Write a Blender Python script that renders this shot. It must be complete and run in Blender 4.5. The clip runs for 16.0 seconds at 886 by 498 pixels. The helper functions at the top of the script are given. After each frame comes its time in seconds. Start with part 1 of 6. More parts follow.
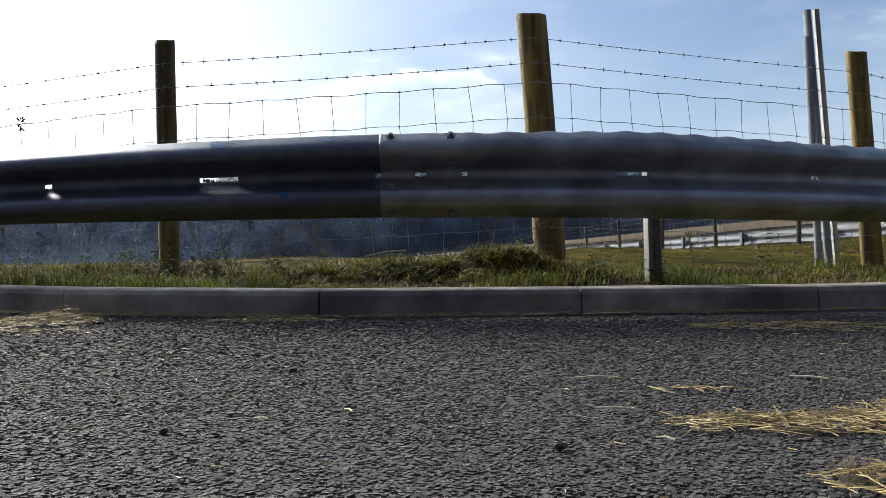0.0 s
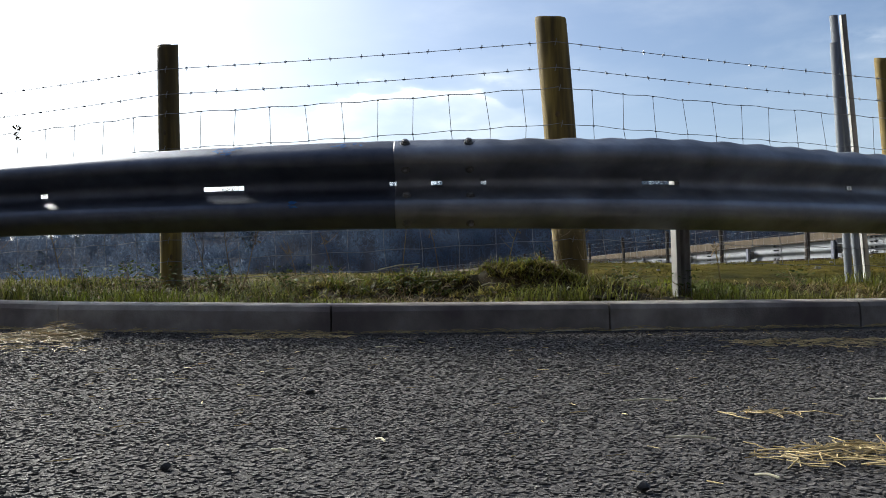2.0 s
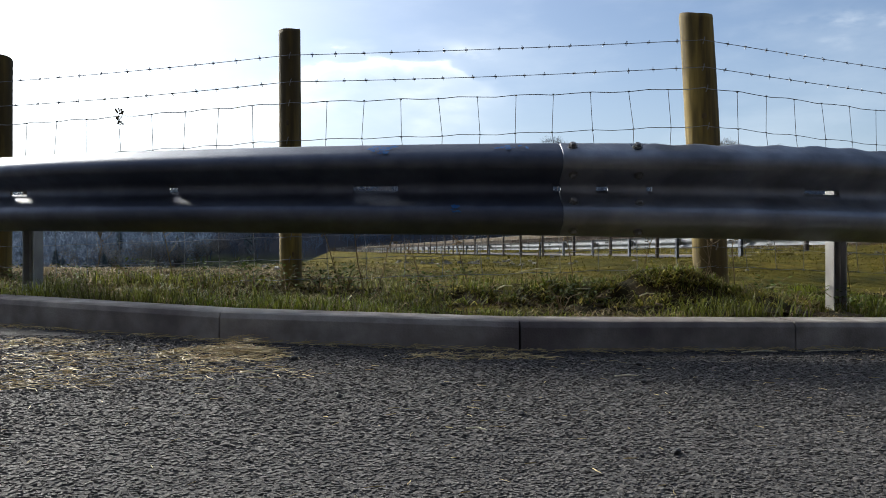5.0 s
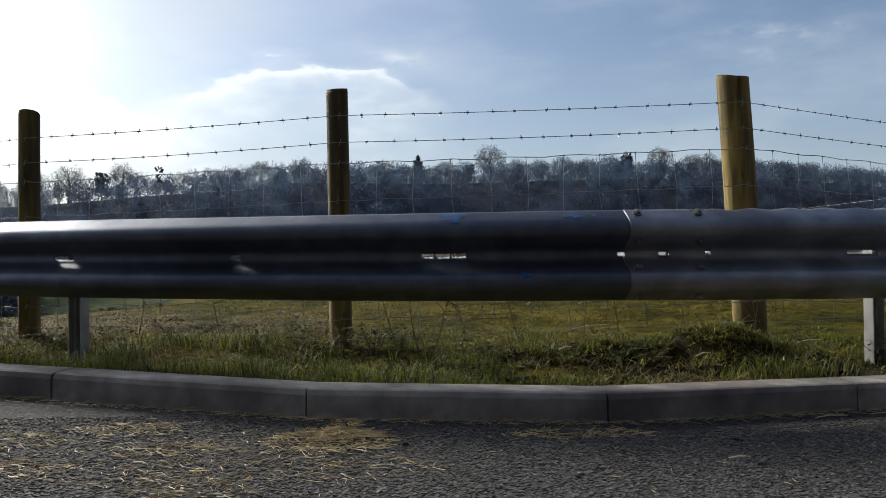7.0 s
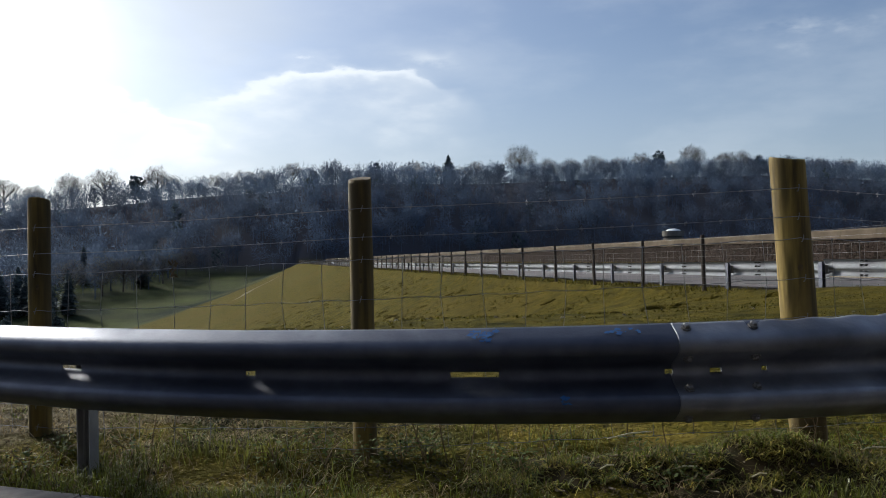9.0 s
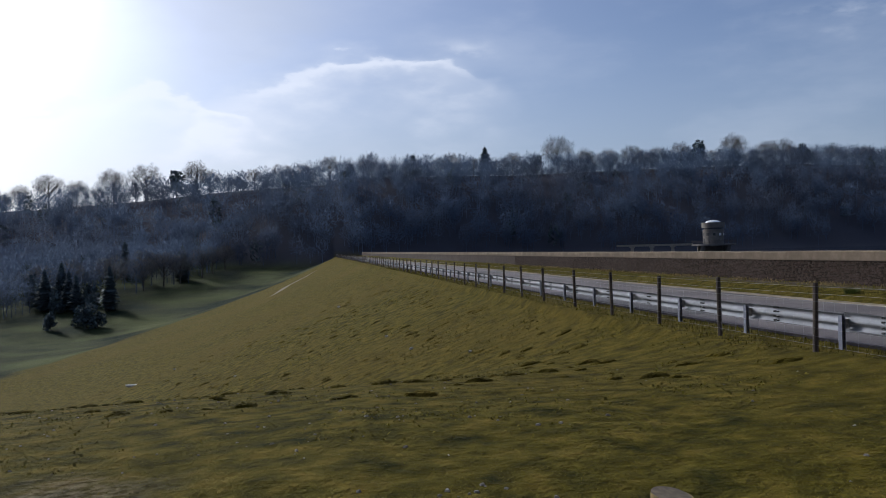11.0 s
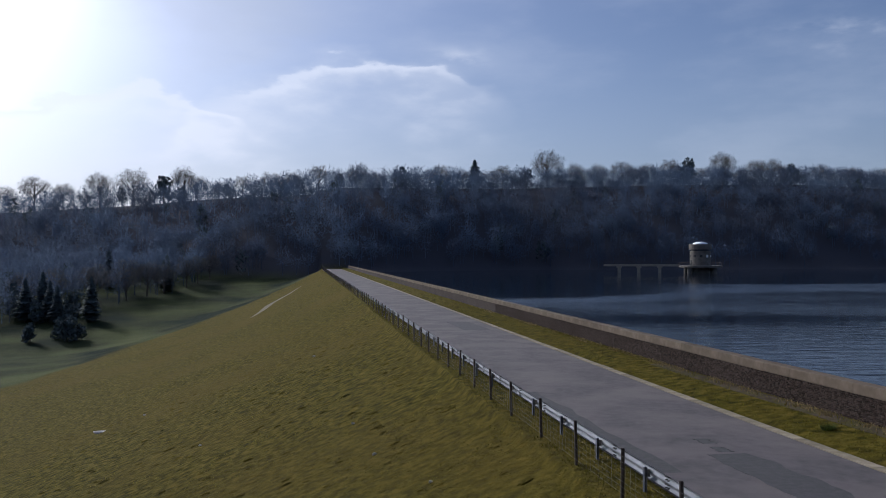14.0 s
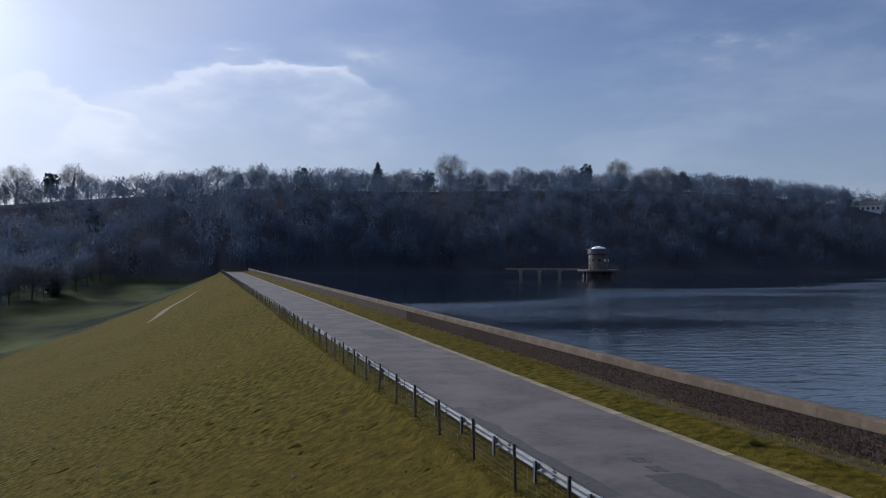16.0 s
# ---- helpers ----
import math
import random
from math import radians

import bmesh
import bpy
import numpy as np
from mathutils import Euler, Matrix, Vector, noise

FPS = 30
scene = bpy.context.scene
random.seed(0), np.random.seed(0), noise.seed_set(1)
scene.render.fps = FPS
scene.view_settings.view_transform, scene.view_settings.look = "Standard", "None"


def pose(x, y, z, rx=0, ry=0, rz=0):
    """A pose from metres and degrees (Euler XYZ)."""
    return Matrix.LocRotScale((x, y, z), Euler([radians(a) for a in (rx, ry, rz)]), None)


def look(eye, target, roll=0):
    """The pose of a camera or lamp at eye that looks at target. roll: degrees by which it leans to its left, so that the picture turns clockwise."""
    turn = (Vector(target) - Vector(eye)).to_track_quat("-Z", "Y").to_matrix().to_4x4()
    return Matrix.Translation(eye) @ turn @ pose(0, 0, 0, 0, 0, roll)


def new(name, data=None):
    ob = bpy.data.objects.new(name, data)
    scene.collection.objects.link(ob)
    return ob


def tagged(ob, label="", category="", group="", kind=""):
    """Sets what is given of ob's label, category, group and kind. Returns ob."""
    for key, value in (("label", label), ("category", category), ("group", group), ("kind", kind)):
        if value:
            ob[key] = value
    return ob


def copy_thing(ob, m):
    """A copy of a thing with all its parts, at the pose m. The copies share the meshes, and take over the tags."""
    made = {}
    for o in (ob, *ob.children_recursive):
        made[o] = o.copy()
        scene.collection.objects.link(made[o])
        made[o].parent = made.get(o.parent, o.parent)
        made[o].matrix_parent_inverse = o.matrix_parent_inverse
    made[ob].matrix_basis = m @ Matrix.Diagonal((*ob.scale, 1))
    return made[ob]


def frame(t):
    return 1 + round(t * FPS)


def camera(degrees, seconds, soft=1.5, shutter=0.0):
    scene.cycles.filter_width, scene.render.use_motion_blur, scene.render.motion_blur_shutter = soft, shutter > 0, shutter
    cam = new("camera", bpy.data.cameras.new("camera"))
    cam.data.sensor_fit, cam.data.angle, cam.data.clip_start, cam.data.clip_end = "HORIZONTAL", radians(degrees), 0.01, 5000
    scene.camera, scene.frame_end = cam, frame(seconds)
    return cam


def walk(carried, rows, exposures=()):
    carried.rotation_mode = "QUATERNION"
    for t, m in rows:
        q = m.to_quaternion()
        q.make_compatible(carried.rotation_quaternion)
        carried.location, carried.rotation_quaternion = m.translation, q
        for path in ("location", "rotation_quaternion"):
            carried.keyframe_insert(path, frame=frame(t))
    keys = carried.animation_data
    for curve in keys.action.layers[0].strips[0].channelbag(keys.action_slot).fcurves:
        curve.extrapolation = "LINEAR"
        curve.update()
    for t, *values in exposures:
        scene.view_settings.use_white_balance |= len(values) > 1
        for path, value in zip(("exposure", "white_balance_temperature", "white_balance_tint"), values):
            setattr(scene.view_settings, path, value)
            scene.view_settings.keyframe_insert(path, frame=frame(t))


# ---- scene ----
cam = camera(55.0, 16.0, soft=0.75)
PATH = [
    (0, (-0.039, 0.076, 0.227), (-0.048, 2.074, 0.254), -1.4),
    (0.5, (-0.044, 0.099, 0.227), (-0.057, 2.096, 0.259), -1.5),
    (1, (-0.053, 0.146, 0.22), (-0.073, 2.143, 0.264), -1.5),
    (1.5, (-0.064, 0.199, 0.214), (-0.093, 2.195, 0.273), -1.4),
    (2, (-0.101, 0.254, 0.211), (-0.111, 2.25, 0.281), -1.4),
    (2.5, (-0.216, 0.299, 0.209), (-0.142, 2.292, 0.284), -1.2),
    (3, (-0.355, 0.335, 0.217), (-0.289, 2.329, 0.294), -1.0),
    (3.5, (-0.515, 0.387, 0.208), (-0.444, 2.38, 0.289), -1.3),
    (4, (-0.646, 0.396, 0.252), (-0.559, 2.391, 0.289), -0.9),
    (4.5, (-0.752, 0.4, 0.285), (-0.663, 2.395, 0.298), -0.2),
    (4.7, (-0.76, 0.406, 0.312), (-0.692, 2.403, 0.314), -0.1),
    (7, (-1.246, 0.408, 0.553), (-1.024, 2.395, 0.574), -0.8),
    (7.5, (-1.191, 0.399, 0.677), (-1.019, 2.392, 0.674), -1.0),
    (8, (-1.187, 0.45, 0.751), (-1.016, 2.442, 0.767), -1.3),
    (8.5, (-1.137, 0.536, 0.83), (-1.009, 2.532, 0.859), -1.4),
    (9, (-1.213, 0.634, 0.935), (-1.063, 2.628, 0.957), -1.1),
    (9.5, (-1.273, 0.755, 1.037), (-1.11, 2.749, 1.058), -0.3),
    (9.7, (-1.231, 0.793, 1.091), (-1.093, 2.788, 1.103), -0.2),
    (12, (0.266, 1.557, 3.343), (0.315, 3.556, 3.343), -1.5),
    (12.5, (0.439, 1.71, 4.063), (0.499, 3.709, 4.067), -1.0),
    (13, (0.473, 1.89, 4.761), (0.546, 3.889, 4.769), -0.5),
    (13.5, (0.467, 2.103, 5.4), (0.55, 4.101, 5.408), -0.2),
    (14, (0.481, 2.33, 5.778), (0.567, 4.328, 5.792), -0.0),
    (14.5, (0.467, 2.537, 5.968), (0.55, 4.536, 5.987), 0.1),
    (15, (0.318, 2.667, 6.081), (0.399, 4.665, 6.102), 0.1),
    (15.5, (0.021, 2.928, 6.166), (0.133, 4.924, 6.186), 0.2),
    (16, (-0.337, 3.561, 6.156), (-0.02, 5.535, 6.176), 0.3),
]
EXPOSURES = [(0.0, 0.45, 6400, 6), (4.7, 0.45, 6400, 6), (7.0, 0.12, 6550, 6), (9.7, 0.0, 6250, 9), (12.0, -0.36, 5800, 15), (16.0, -0.36, 5750, 15)]
walk(cam, [(t, look(eye, target, roll)) for t, eye, target, roll in PATH], EXPOSURES)

# ---- light ----
SUN_AZ, SUN_EL = radians(42), radians(29)          # left of the dam's line, above the valley
SUN_DIR = Vector((-math.sin(SUN_AZ) * math.cos(SUN_EL), math.cos(SUN_AZ) * math.cos(SUN_EL), math.sin(SUN_EL)))
world = bpy.data.worlds.new("world")
scene.world = world
world.use_nodes = True


def sky_nodes():
    """Hazy blue sky with a glow round the sun and two soft banks of cloud over the far hill, set out by azimuth and elevation."""
    nt = world.node_tree
    N, L = nt.nodes, nt.links
    bg = N["Background"]

    def put(socket, value):
        if isinstance(value, bpy.types.NodeSocket):
            L.new(value, socket)
        else:
            socket.default_value = value

    def calc(op, x, y=0.0, z=0.0):
        n = N.new("ShaderNodeMath")
        n.operation = op
        for k, v in enumerate((x, y, z)):
            put(n.inputs[k], v)
        return n.outputs[0]

    def ramp(x, x0, x1, y0=0.0, y1=1.0):
        n = N.new("ShaderNodeMapRange")
        n.interpolation_type = "SMOOTHSTEP"
        for k, v in enumerate((x, x0, x1, y0, y1)):
            put(n.inputs[k], v)
        return n.outputs[0]

    def blend(fac, a, b, mode="MIX"):
        n = N.new("ShaderNodeMix")
        n.data_type, n.blend_type = "RGBA", mode
        put(n.inputs["Factor"], fac)
        put(n.inputs["A"], a)
        put(n.inputs["B"], b)
        return n.outputs["Result"]

    def edge(x, pts):
        """A cloud's upper edge: elevation over azimuth, both in degrees."""
        n = N.new("ShaderNodeFloatCurve")
        c = n.mapping.curves[0]
        for k, (az, el) in enumerate(pts):
            at = ((az + 60) / 120, el / 20)
            if k < 2:
                c.points[k].location = at
            else:
                c.points.new(*at)
        n.mapping.update()
        L.new(calc("MULTIPLY_ADD", x, 1 / 120, 0.5), n.inputs["Value"])
        return calc("MULTIPLY", n.outputs[0], 20.0)

    def puff(x, y, cx, cy, sx, sy):
        dx, dy = calc("DIVIDE", calc("SUBTRACT", x, cx), sx), calc("DIVIDE", calc("SUBTRACT", y, cy), sy)
        return calc("POWER", 2.718, calc("MULTIPLY", calc("ADD", calc("MULTIPLY", dx, dx), calc("MULTIPLY", dy, dy)), -1.0))

    sky = N.new("ShaderNodeTexSky")
    sky.sky_type, sky.sun_disc = "NISHITA", False
    sky.sun_elevation, sky.sun_rotation = SUN_EL, -SUN_AZ
    sky.air_density, sky.dust_density, sky.ozone_density = 1.0, 1.6, 2.0
    way = N.new("ShaderNodeTexCoord").outputs["Generated"]
    dot = N.new("ShaderNodeVectorMath")
    dot.operation = "DOT_PRODUCT"
    dot.inputs[1].default_value = SUN_DIR
    L.new(way, dot.inputs[0])
    veil = calc("POWER", calc("MAXIMUM", dot.outputs["Value"], 0.0), VEIL[0])
    xyz = N.new("ShaderNodeSeparateXYZ")
    L.new(way, xyz.inputs[0])
    az0 = calc("DEGREES", calc("ARCTAN2", xyz.outputs[0], xyz.outputs[1]))
    el0 = calc("DEGREES", calc("ARCSINE", xyz.outputs[2]))

    def cloud_noise(size, stretch, detail, rough, at):
        mp = N.new("ShaderNodeMapping")
        mp.inputs["Scale"].default_value, mp.inputs["Location"].default_value = (1, 1, stretch), at
        L.new(way, mp.inputs[0])
        n = N.new("ShaderNodeTexNoise")
        n.inputs["Scale"].default_value, n.inputs["Detail"].default_value, n.inputs["Roughness"].default_value = size, detail, rough
        L.new(mp.outputs[0], n.inputs["Vector"])
        return n.outputs[0]

    wisp = cloud_noise(17.0, 2.4, 6, 0.5, (0.1, 0.4, 0.2))
    broad = cloud_noise(5.0, 3.0, 6, 0.55, CLOUD_AT)
    curl = calc("SUBTRACT", cloud_noise(9.0, 2.0, 3, 0.5, (0.7, 0.1, 0.5)), 0.5)
    az = calc("MULTIPLY_ADD", curl, 8.0, az0)
    el = calc("ADD", calc("MULTIPLY_ADD", calc("SUBTRACT", wisp, 0.5), 3.2, el0), calc("MULTIPLY", curl, 3.0))
    # depth below each cloud's edge
    high = calc("SUBTRACT", edge(az, ((-60, 6), (-17, 7), (-14, 9.4), (-10.4, 11.1), (-7, 12.2), (-3.4, 13.2), (-1, 13.0), (1.9, 11.9), (5.4, 10.4), (9, 8), (14, 6), (60, 4))), el)
    low = calc("SUBTRACT", edge(az, ((-60, 7.5), (-30, 8.4), (-23.2, 9.2), (-20.4, 10.1), (-15.7, 10.6), (-13.4, 9.7), (-10.8, 9.2), (-7, 7.6), (-2, 5), (60, 3))), el)
    fill = ramp(wisp, 0.30, 0.72, 0.55, 1.1)
    d_high = calc("MULTIPLY", calc("MULTIPLY", ramp(high, -0.8, 1.2), ramp(high, 0.8, 5.5, 1.0, 0.2)), calc("MULTIPLY", ramp(az, -24, -12), ramp(az, 0, 9, 1.0, 0.0)))
    d_low = calc("MULTIPLY", calc("MULTIPLY", ramp(low, -0.4, 0.9), ramp(low, 0.6, 5.5, 1.0, 0.45)), ramp(az, -12, -5, 1.0, 0.0))
    hole = calc("SUBTRACT", 1.0, calc("MULTIPLY", puff(az, el, -2.6, 10.4, 2.2, 1.3), 0.5))
    tuft = calc("MULTIPLY", puff(az, el, 3.6, 13.2, 1.7, 0.9), ramp(wisp, 0.38, 0.62))
    body = calc("MULTIPLY", calc("MULTIPLY", d_high, fill), hole)
    thin = ramp(broad, 0.42, 0.75, 0.04, 0.19)
    faint = calc("MULTIPLY", puff(az, el, 27.0, 13.6, 4.0, 0.8), ramp(wisp, 0.45, 0.68, 0.0, 0.30))
    cover = calc("MINIMUM", calc("ADD", calc("ADD", calc("MULTIPLY", body, 0.60), calc("MULTIPLY", calc("MULTIPLY", d_low, fill), 0.55)), calc("ADD", calc("MULTIPLY", tuft, 0.45), calc("ADD", thin, faint))), 1.0)
    # a dull veil high up beside the glow, and the pale haze that lies over the hill
    dull = calc("MULTIPLY", calc("MULTIPLY", puff(az, el, -12.0, 18.5, 6.5, 5.5), ramp(high, -0.6, -2.2, 0.0, 1.0)), 0.55)
    low_haze = ramp(el0, 3.0, 16.0, 0.36, 0.02)
    out = blend(1.0, sky.outputs[0], SKY_TINT, "MULTIPLY")
    out = blend(low_haze, out, HAZE)
    out = blend(cover, out, CLOUD)
    out = blend(veil, out, VEIL[1], "ADD")
    out = blend(calc("POWER", calc("MAXIMUM", dot.outputs["Value"], 0.0), 6.0), out, GLOW, "ADD")
    out = blend(calc("POWER", calc("MAXIMUM", dot.outputs["Value"], 0.0), AUREOLE[0]), out, AUREOLE[1], "ADD")
    out = blend(dull, out, DULL)
    rim = calc("MULTIPLY", calc("ADD", calc("MULTIPLY", calc("MULTIPLY", ramp(high, -0.1, 0.3), ramp(high, 0.3, 1.3, 1.0, 0.0)), calc("MULTIPLY", ramp(az, -12, -6), ramp(az, 0, 5, 1.0, 0.0))),
                               calc("MULTIPLY", calc("MULTIPLY", ramp(low, -0.1, 0.3), ramp(low, 0.3, 1.2, 1.0, 0.0)), ramp(az, -12, -9, 1.0, 0.0))), 0.50)
    out = blend(rim, out, RIM)
    L.new(out, bg.inputs[0])
    bg.inputs[1].default_value = SKY_STRENGTH


SKY_STRENGTH = 0.09
SKY_TINT = (0.80, 0.86, 1.0, 1)
CLOUD = (9.4, 9.9, 10.5, 1)
RIM = (12.5, 12.7, 12.9, 1)
DULL = (7.2, 7.6, 8.0, 1)
HAZE = (5.6, 6.6, 8.0, 1)
CLOUD_AT = (0.3, 0.1, 0.25)
VEIL = (20.0, (26, 26, 25.5, 1))
AUREOLE = (75.0, (290, 281, 264, 1))
GLOW = (4.6, 4.4, 4.2, 1)
sky_nodes()
sun_data = bpy.data.lights.new("sun", "SUN")
sun_data.energy, sun_data.angle, sun_data.color = 3.1, radians(9), (1.0, 0.93, 0.82)
sun = new("sun", sun_data)
sun.matrix_world = look((0, 0, 60), Vector((0, 0, 60)) - SUN_DIR)


# ---- materials ----
def material(name, cols, scale=8.0, rough=0.85, metal=0.0, bump=0.0, bump_scale=None, detail=6.0, stretch=(1, 1, 1),
             big=None, rand=0.0, island=0.0, spec=0.5, coords="Object", bump_dist=0.01, sheen=None):
    """A surface of noise between the colours, with a second, larger pattern (big: scale, colour, amount), relief, and a change
    of brightness from piece to piece (rand) or from blade to blade (island)."""
    m = bpy.data.materials.new(name)
    m.use_nodes = True
    N, L = m.node_tree.nodes, m.node_tree.links
    b = N["Principled BSDF"]
    tc = N.new("ShaderNodeTexCoord")
    mp = N.new("ShaderNodeMapping")
    mp.inputs["Scale"].default_value = stretch
    L.new(tc.outputs[coords], mp.inputs[0])
    n = N.new("ShaderNodeTexNoise")
    n.inputs["Scale"].default_value, n.inputs["Detail"].default_value = scale, detail
    L.new(mp.outputs[0], n.inputs["Vector"])
    r = N.new("ShaderNodeValToRGB")
    els = r.color_ramp.elements
    for k, c in enumerate(cols):
        p = 0.3 + 0.4 * k / max(1, len(cols) - 1)
        e = els[k] if k < 2 else els.new(p)
        e.position, e.color = p, (*c, 1)
    L.new(n.outputs[0], r.inputs[0])
    out = r.outputs[0]
    if big:
        n2 = N.new("ShaderNodeTexNoise")
        n2.inputs["Scale"].default_value, n2.inputs["Detail"].default_value = big[0], 5
        L.new(mp.outputs[0], n2.inputs["Vector"])
        mr = N.new("ShaderNodeMapRange")
        for k, v in zip((1, 2, 3, 4), (0.42, 0.66, 0.0, big[2])):
            mr.inputs[k].default_value = v
        L.new(n2.outputs[0], mr.inputs[0])
        mx = N.new("ShaderNodeMix")
        mx.data_type = "RGBA"
        L.new(mr.outputs[0], mx.inputs["Factor"])
        L.new(out, mx.inputs["A"])
        mx.inputs["B"].default_value = (*big[1], 1)
        out = mx.outputs["Result"]
    if rand or island:
        src = N.new("ShaderNodeObjectInfo") if rand else N.new("ShaderNodeNewGeometry")
        hv = N.new("ShaderNodeHueSaturation")
        mr = N.new("ShaderNodeMapRange")
        k0 = rand or island
        mr.inputs[3].default_value, mr.inputs[4].default_value = 1 - k0, 1 + k0
        L.new(src.outputs["Random" if rand else "Random Per Island"], mr.inputs[0])
        L.new(mr.outputs[0], hv.inputs["Value"])
        L.new(out, hv.inputs["Color"])
        out = hv.outputs[0]
    L.new(out, b.inputs["Base Color"])
    b.inputs["Roughness"].default_value, b.inputs["Metallic"].default_value = rough, metal
    b.inputs["Specular IOR Level"].default_value = spec
    if bump:
        n3 = N.new("ShaderNodeTexNoise")
        n3.inputs["Scale"].default_value, n3.inputs["Detail"].default_value = bump_scale or scale * 3, 4
        L.new(mp.outputs[0], n3.inputs["Vector"])
        bp = N.new("ShaderNodeBump")
        bp.inputs["Strength"].default_value, bp.inputs["Distance"].default_value = bump, bump_dist
        L.new(n3.outputs[0], bp.inputs["Height"])
        L.new(bp.outputs[0], b.inputs["Normal"])
    return m


def stone_field(name, c0, c1, size, rough, bump, big, dist=0.006):
    """Aggregate: cells of stone set in darker binder."""
    m = material(name, (c0, c1), 1 / size * 0.6, rough, big=big, spec=0.35)
    N, L = m.node_tree.nodes, m.node_tree.links
    mp = next(k for k in N if k.bl_idname == "ShaderNodeMapping")
    v = N.new("ShaderNodeTexVoronoi")
    v.inputs["Scale"].default_value = 1 / size
    L.new(mp.outputs[0], v.inputs["Vector"])
    bp = N.new("ShaderNodeBump")
    bp.invert = True
    bp.inputs["Strength"].default_value, bp.inputs["Distance"].default_value = bump, dist
    L.new(v.outputs["Distance"], bp.inputs["Height"])
    L.new(bp.outputs[0], N["Principled BSDF"].inputs["Normal"])
    return m


M_ASPHALT = stone_field("asphalt", (0.028, 0.027, 0.028), (0.066, 0.063, 0.062), 0.011, 0.95, 1.0, (0.9, (0.075, 0.068, 0.062), 0.45))
M_STONES = material("asphalt_stone", ((0.036, 0.034, 0.033), (0.096, 0.089, 0.085)), 60, 0.85, island=0.4, spec=0.22, bump=0.5, bump_scale=420, bump_dist=0.0008)
M_ROAD = material("road_asphalt", ((0.056, 0.051, 0.053), (0.086, 0.078, 0.080)), 3, 0.9, bump=0.4, bump_scale=60, big=(0.35, (0.115, 0.100, 0.098), 0.85), spec=0.25)
M_PATCH = material("road_patch", ((0.022, 0.022, 0.024), (0.040, 0.038, 0.040)), 5, 0.9, bump=0.4, bump_scale=60)
M_KERB = material("kerb_concrete", ((0.24, 0.218, 0.196), (0.43, 0.395, 0.355)), 14, 0.92, bump=0.7, bump_scale=160, big=(3.4, (0.125, 0.103, 0.100), 0.85), spec=0.2, bump_dist=0.003, rand=0.08)
M_EDGE = material("pale_concrete", ((0.18, 0.152, 0.112), (0.27, 0.235, 0.178)), 4, 0.95, bump=0.4, big=(0.8, (0.09, 0.075, 0.05), 0.8), spec=0.1, rand=0.15)
M_GALV = material("galvanised_steel", ((0.105, 0.116, 0.150), (0.165, 0.178, 0.215)), 14, 0.52, 0.86, bump=0.08, bump_scale=90, big=(2.2, (0.085, 0.095, 0.125), 0.7), spec=0.4)
M_GALV_NEW = material("newer_galvanised_steel", ((0.25, 0.262, 0.292), (0.40, 0.412, 0.445)), 9, 0.48, 0.86, bump=0.15, bump_scale=50, big=(3.5, (0.12, 0.122, 0.135), 0.75), spec=0.5)
M_GALV_FAR = material("weathered_galvanised", ((0.17, 0.185, 0.205), (0.235, 0.25, 0.27)), 3, 0.8, 0.1, big=(0.5, (0.15, 0.155, 0.165), 0.6), spec=0.15)
M_SIGMA = material("steel_post", ((0.30, 0.30, 0.30), (0.46, 0.455, 0.44)), 10, 0.6, 0.25, big=(3.0, (0.22, 0.19, 0.16), 0.7))
M_BOLT = material("bolt_steel", ((0.16, 0.15, 0.14), (0.30, 0.29, 0.28)), 60, 0.5, 0.8)
M_BLUE = material("blue_spray_paint", ((0.025, 0.11, 0.31), (0.05, 0.18, 0.44)), 40, 0.8)
M_POST = material("treated_pine", ((0.042, 0.029, 0.006), (0.165, 0.113, 0.023), (0.31, 0.215, 0.048)), 30, 0.8, bump=0.6, bump_scale=40, stretch=(1, 1, 0.10), big=(6.5, (0.045, 0.03, 0.008), 0.95), rand=0.12, bump_dist=0.004)
M_POST_END = material("post_end_grain", ((0.06, 0.045, 0.03), (0.13, 0.10, 0.06)), 40, 0.9)
M_KNOT = material("knot_wood", ((0.06, 0.04, 0.014), (0.13, 0.085, 0.03)), 60, 0.8)
M_OLDPOST = material("weathered_post", ((0.045, 0.035, 0.03), (0.11, 0.085, 0.07)), 6, 0.9, stretch=(1, 1, 0.2), rand=0.25)
M_WIRE = material("fence_wire", ((0.16, 0.16, 0.17), (0.30, 0.30, 0.31)), 30, 0.45, 0.8)
M_GRASS = material("grass_blade", ((0.048, 0.070, 0.006), (0.140, 0.155, 0.018)), 3, 0.6, island=0.65, big=(1.6, (0.13, 0.12, 0.03), 0.6), spec=0.3)
M_DRY = material("dry_grass", ((0.08, 0.055, 0.022), (0.29, 0.225, 0.10)), 14, 0.75, island=0.4, spec=0.3)
M_HEAP = material("wilted_cuttings", ((0.080, 0.074, 0.010), (0.36, 0.30, 0.065)), 12, 0.75, island=0.7, spec=0.3)
M_STRAW = material("straw", ((0.34, 0.255, 0.11), (0.60, 0.48, 0.25)), 20, 0.6, island=0.35, spec=0.4)
M_STRAW_PALE = material("pale_straw_stem", ((0.62, 0.55, 0.36), (0.78, 0.72, 0.54)), 20, 0.5)
M_WEED = material("dead_stem", ((0.10, 0.065, 0.03), (0.22, 0.15, 0.07)), 20, 0.8)
M_LEAF = material("weed_leaf", ((0.03, 0.05, 0.012), (0.07, 0.09, 0.02)), 20, 0.8, island=0.4, spec=0.15)
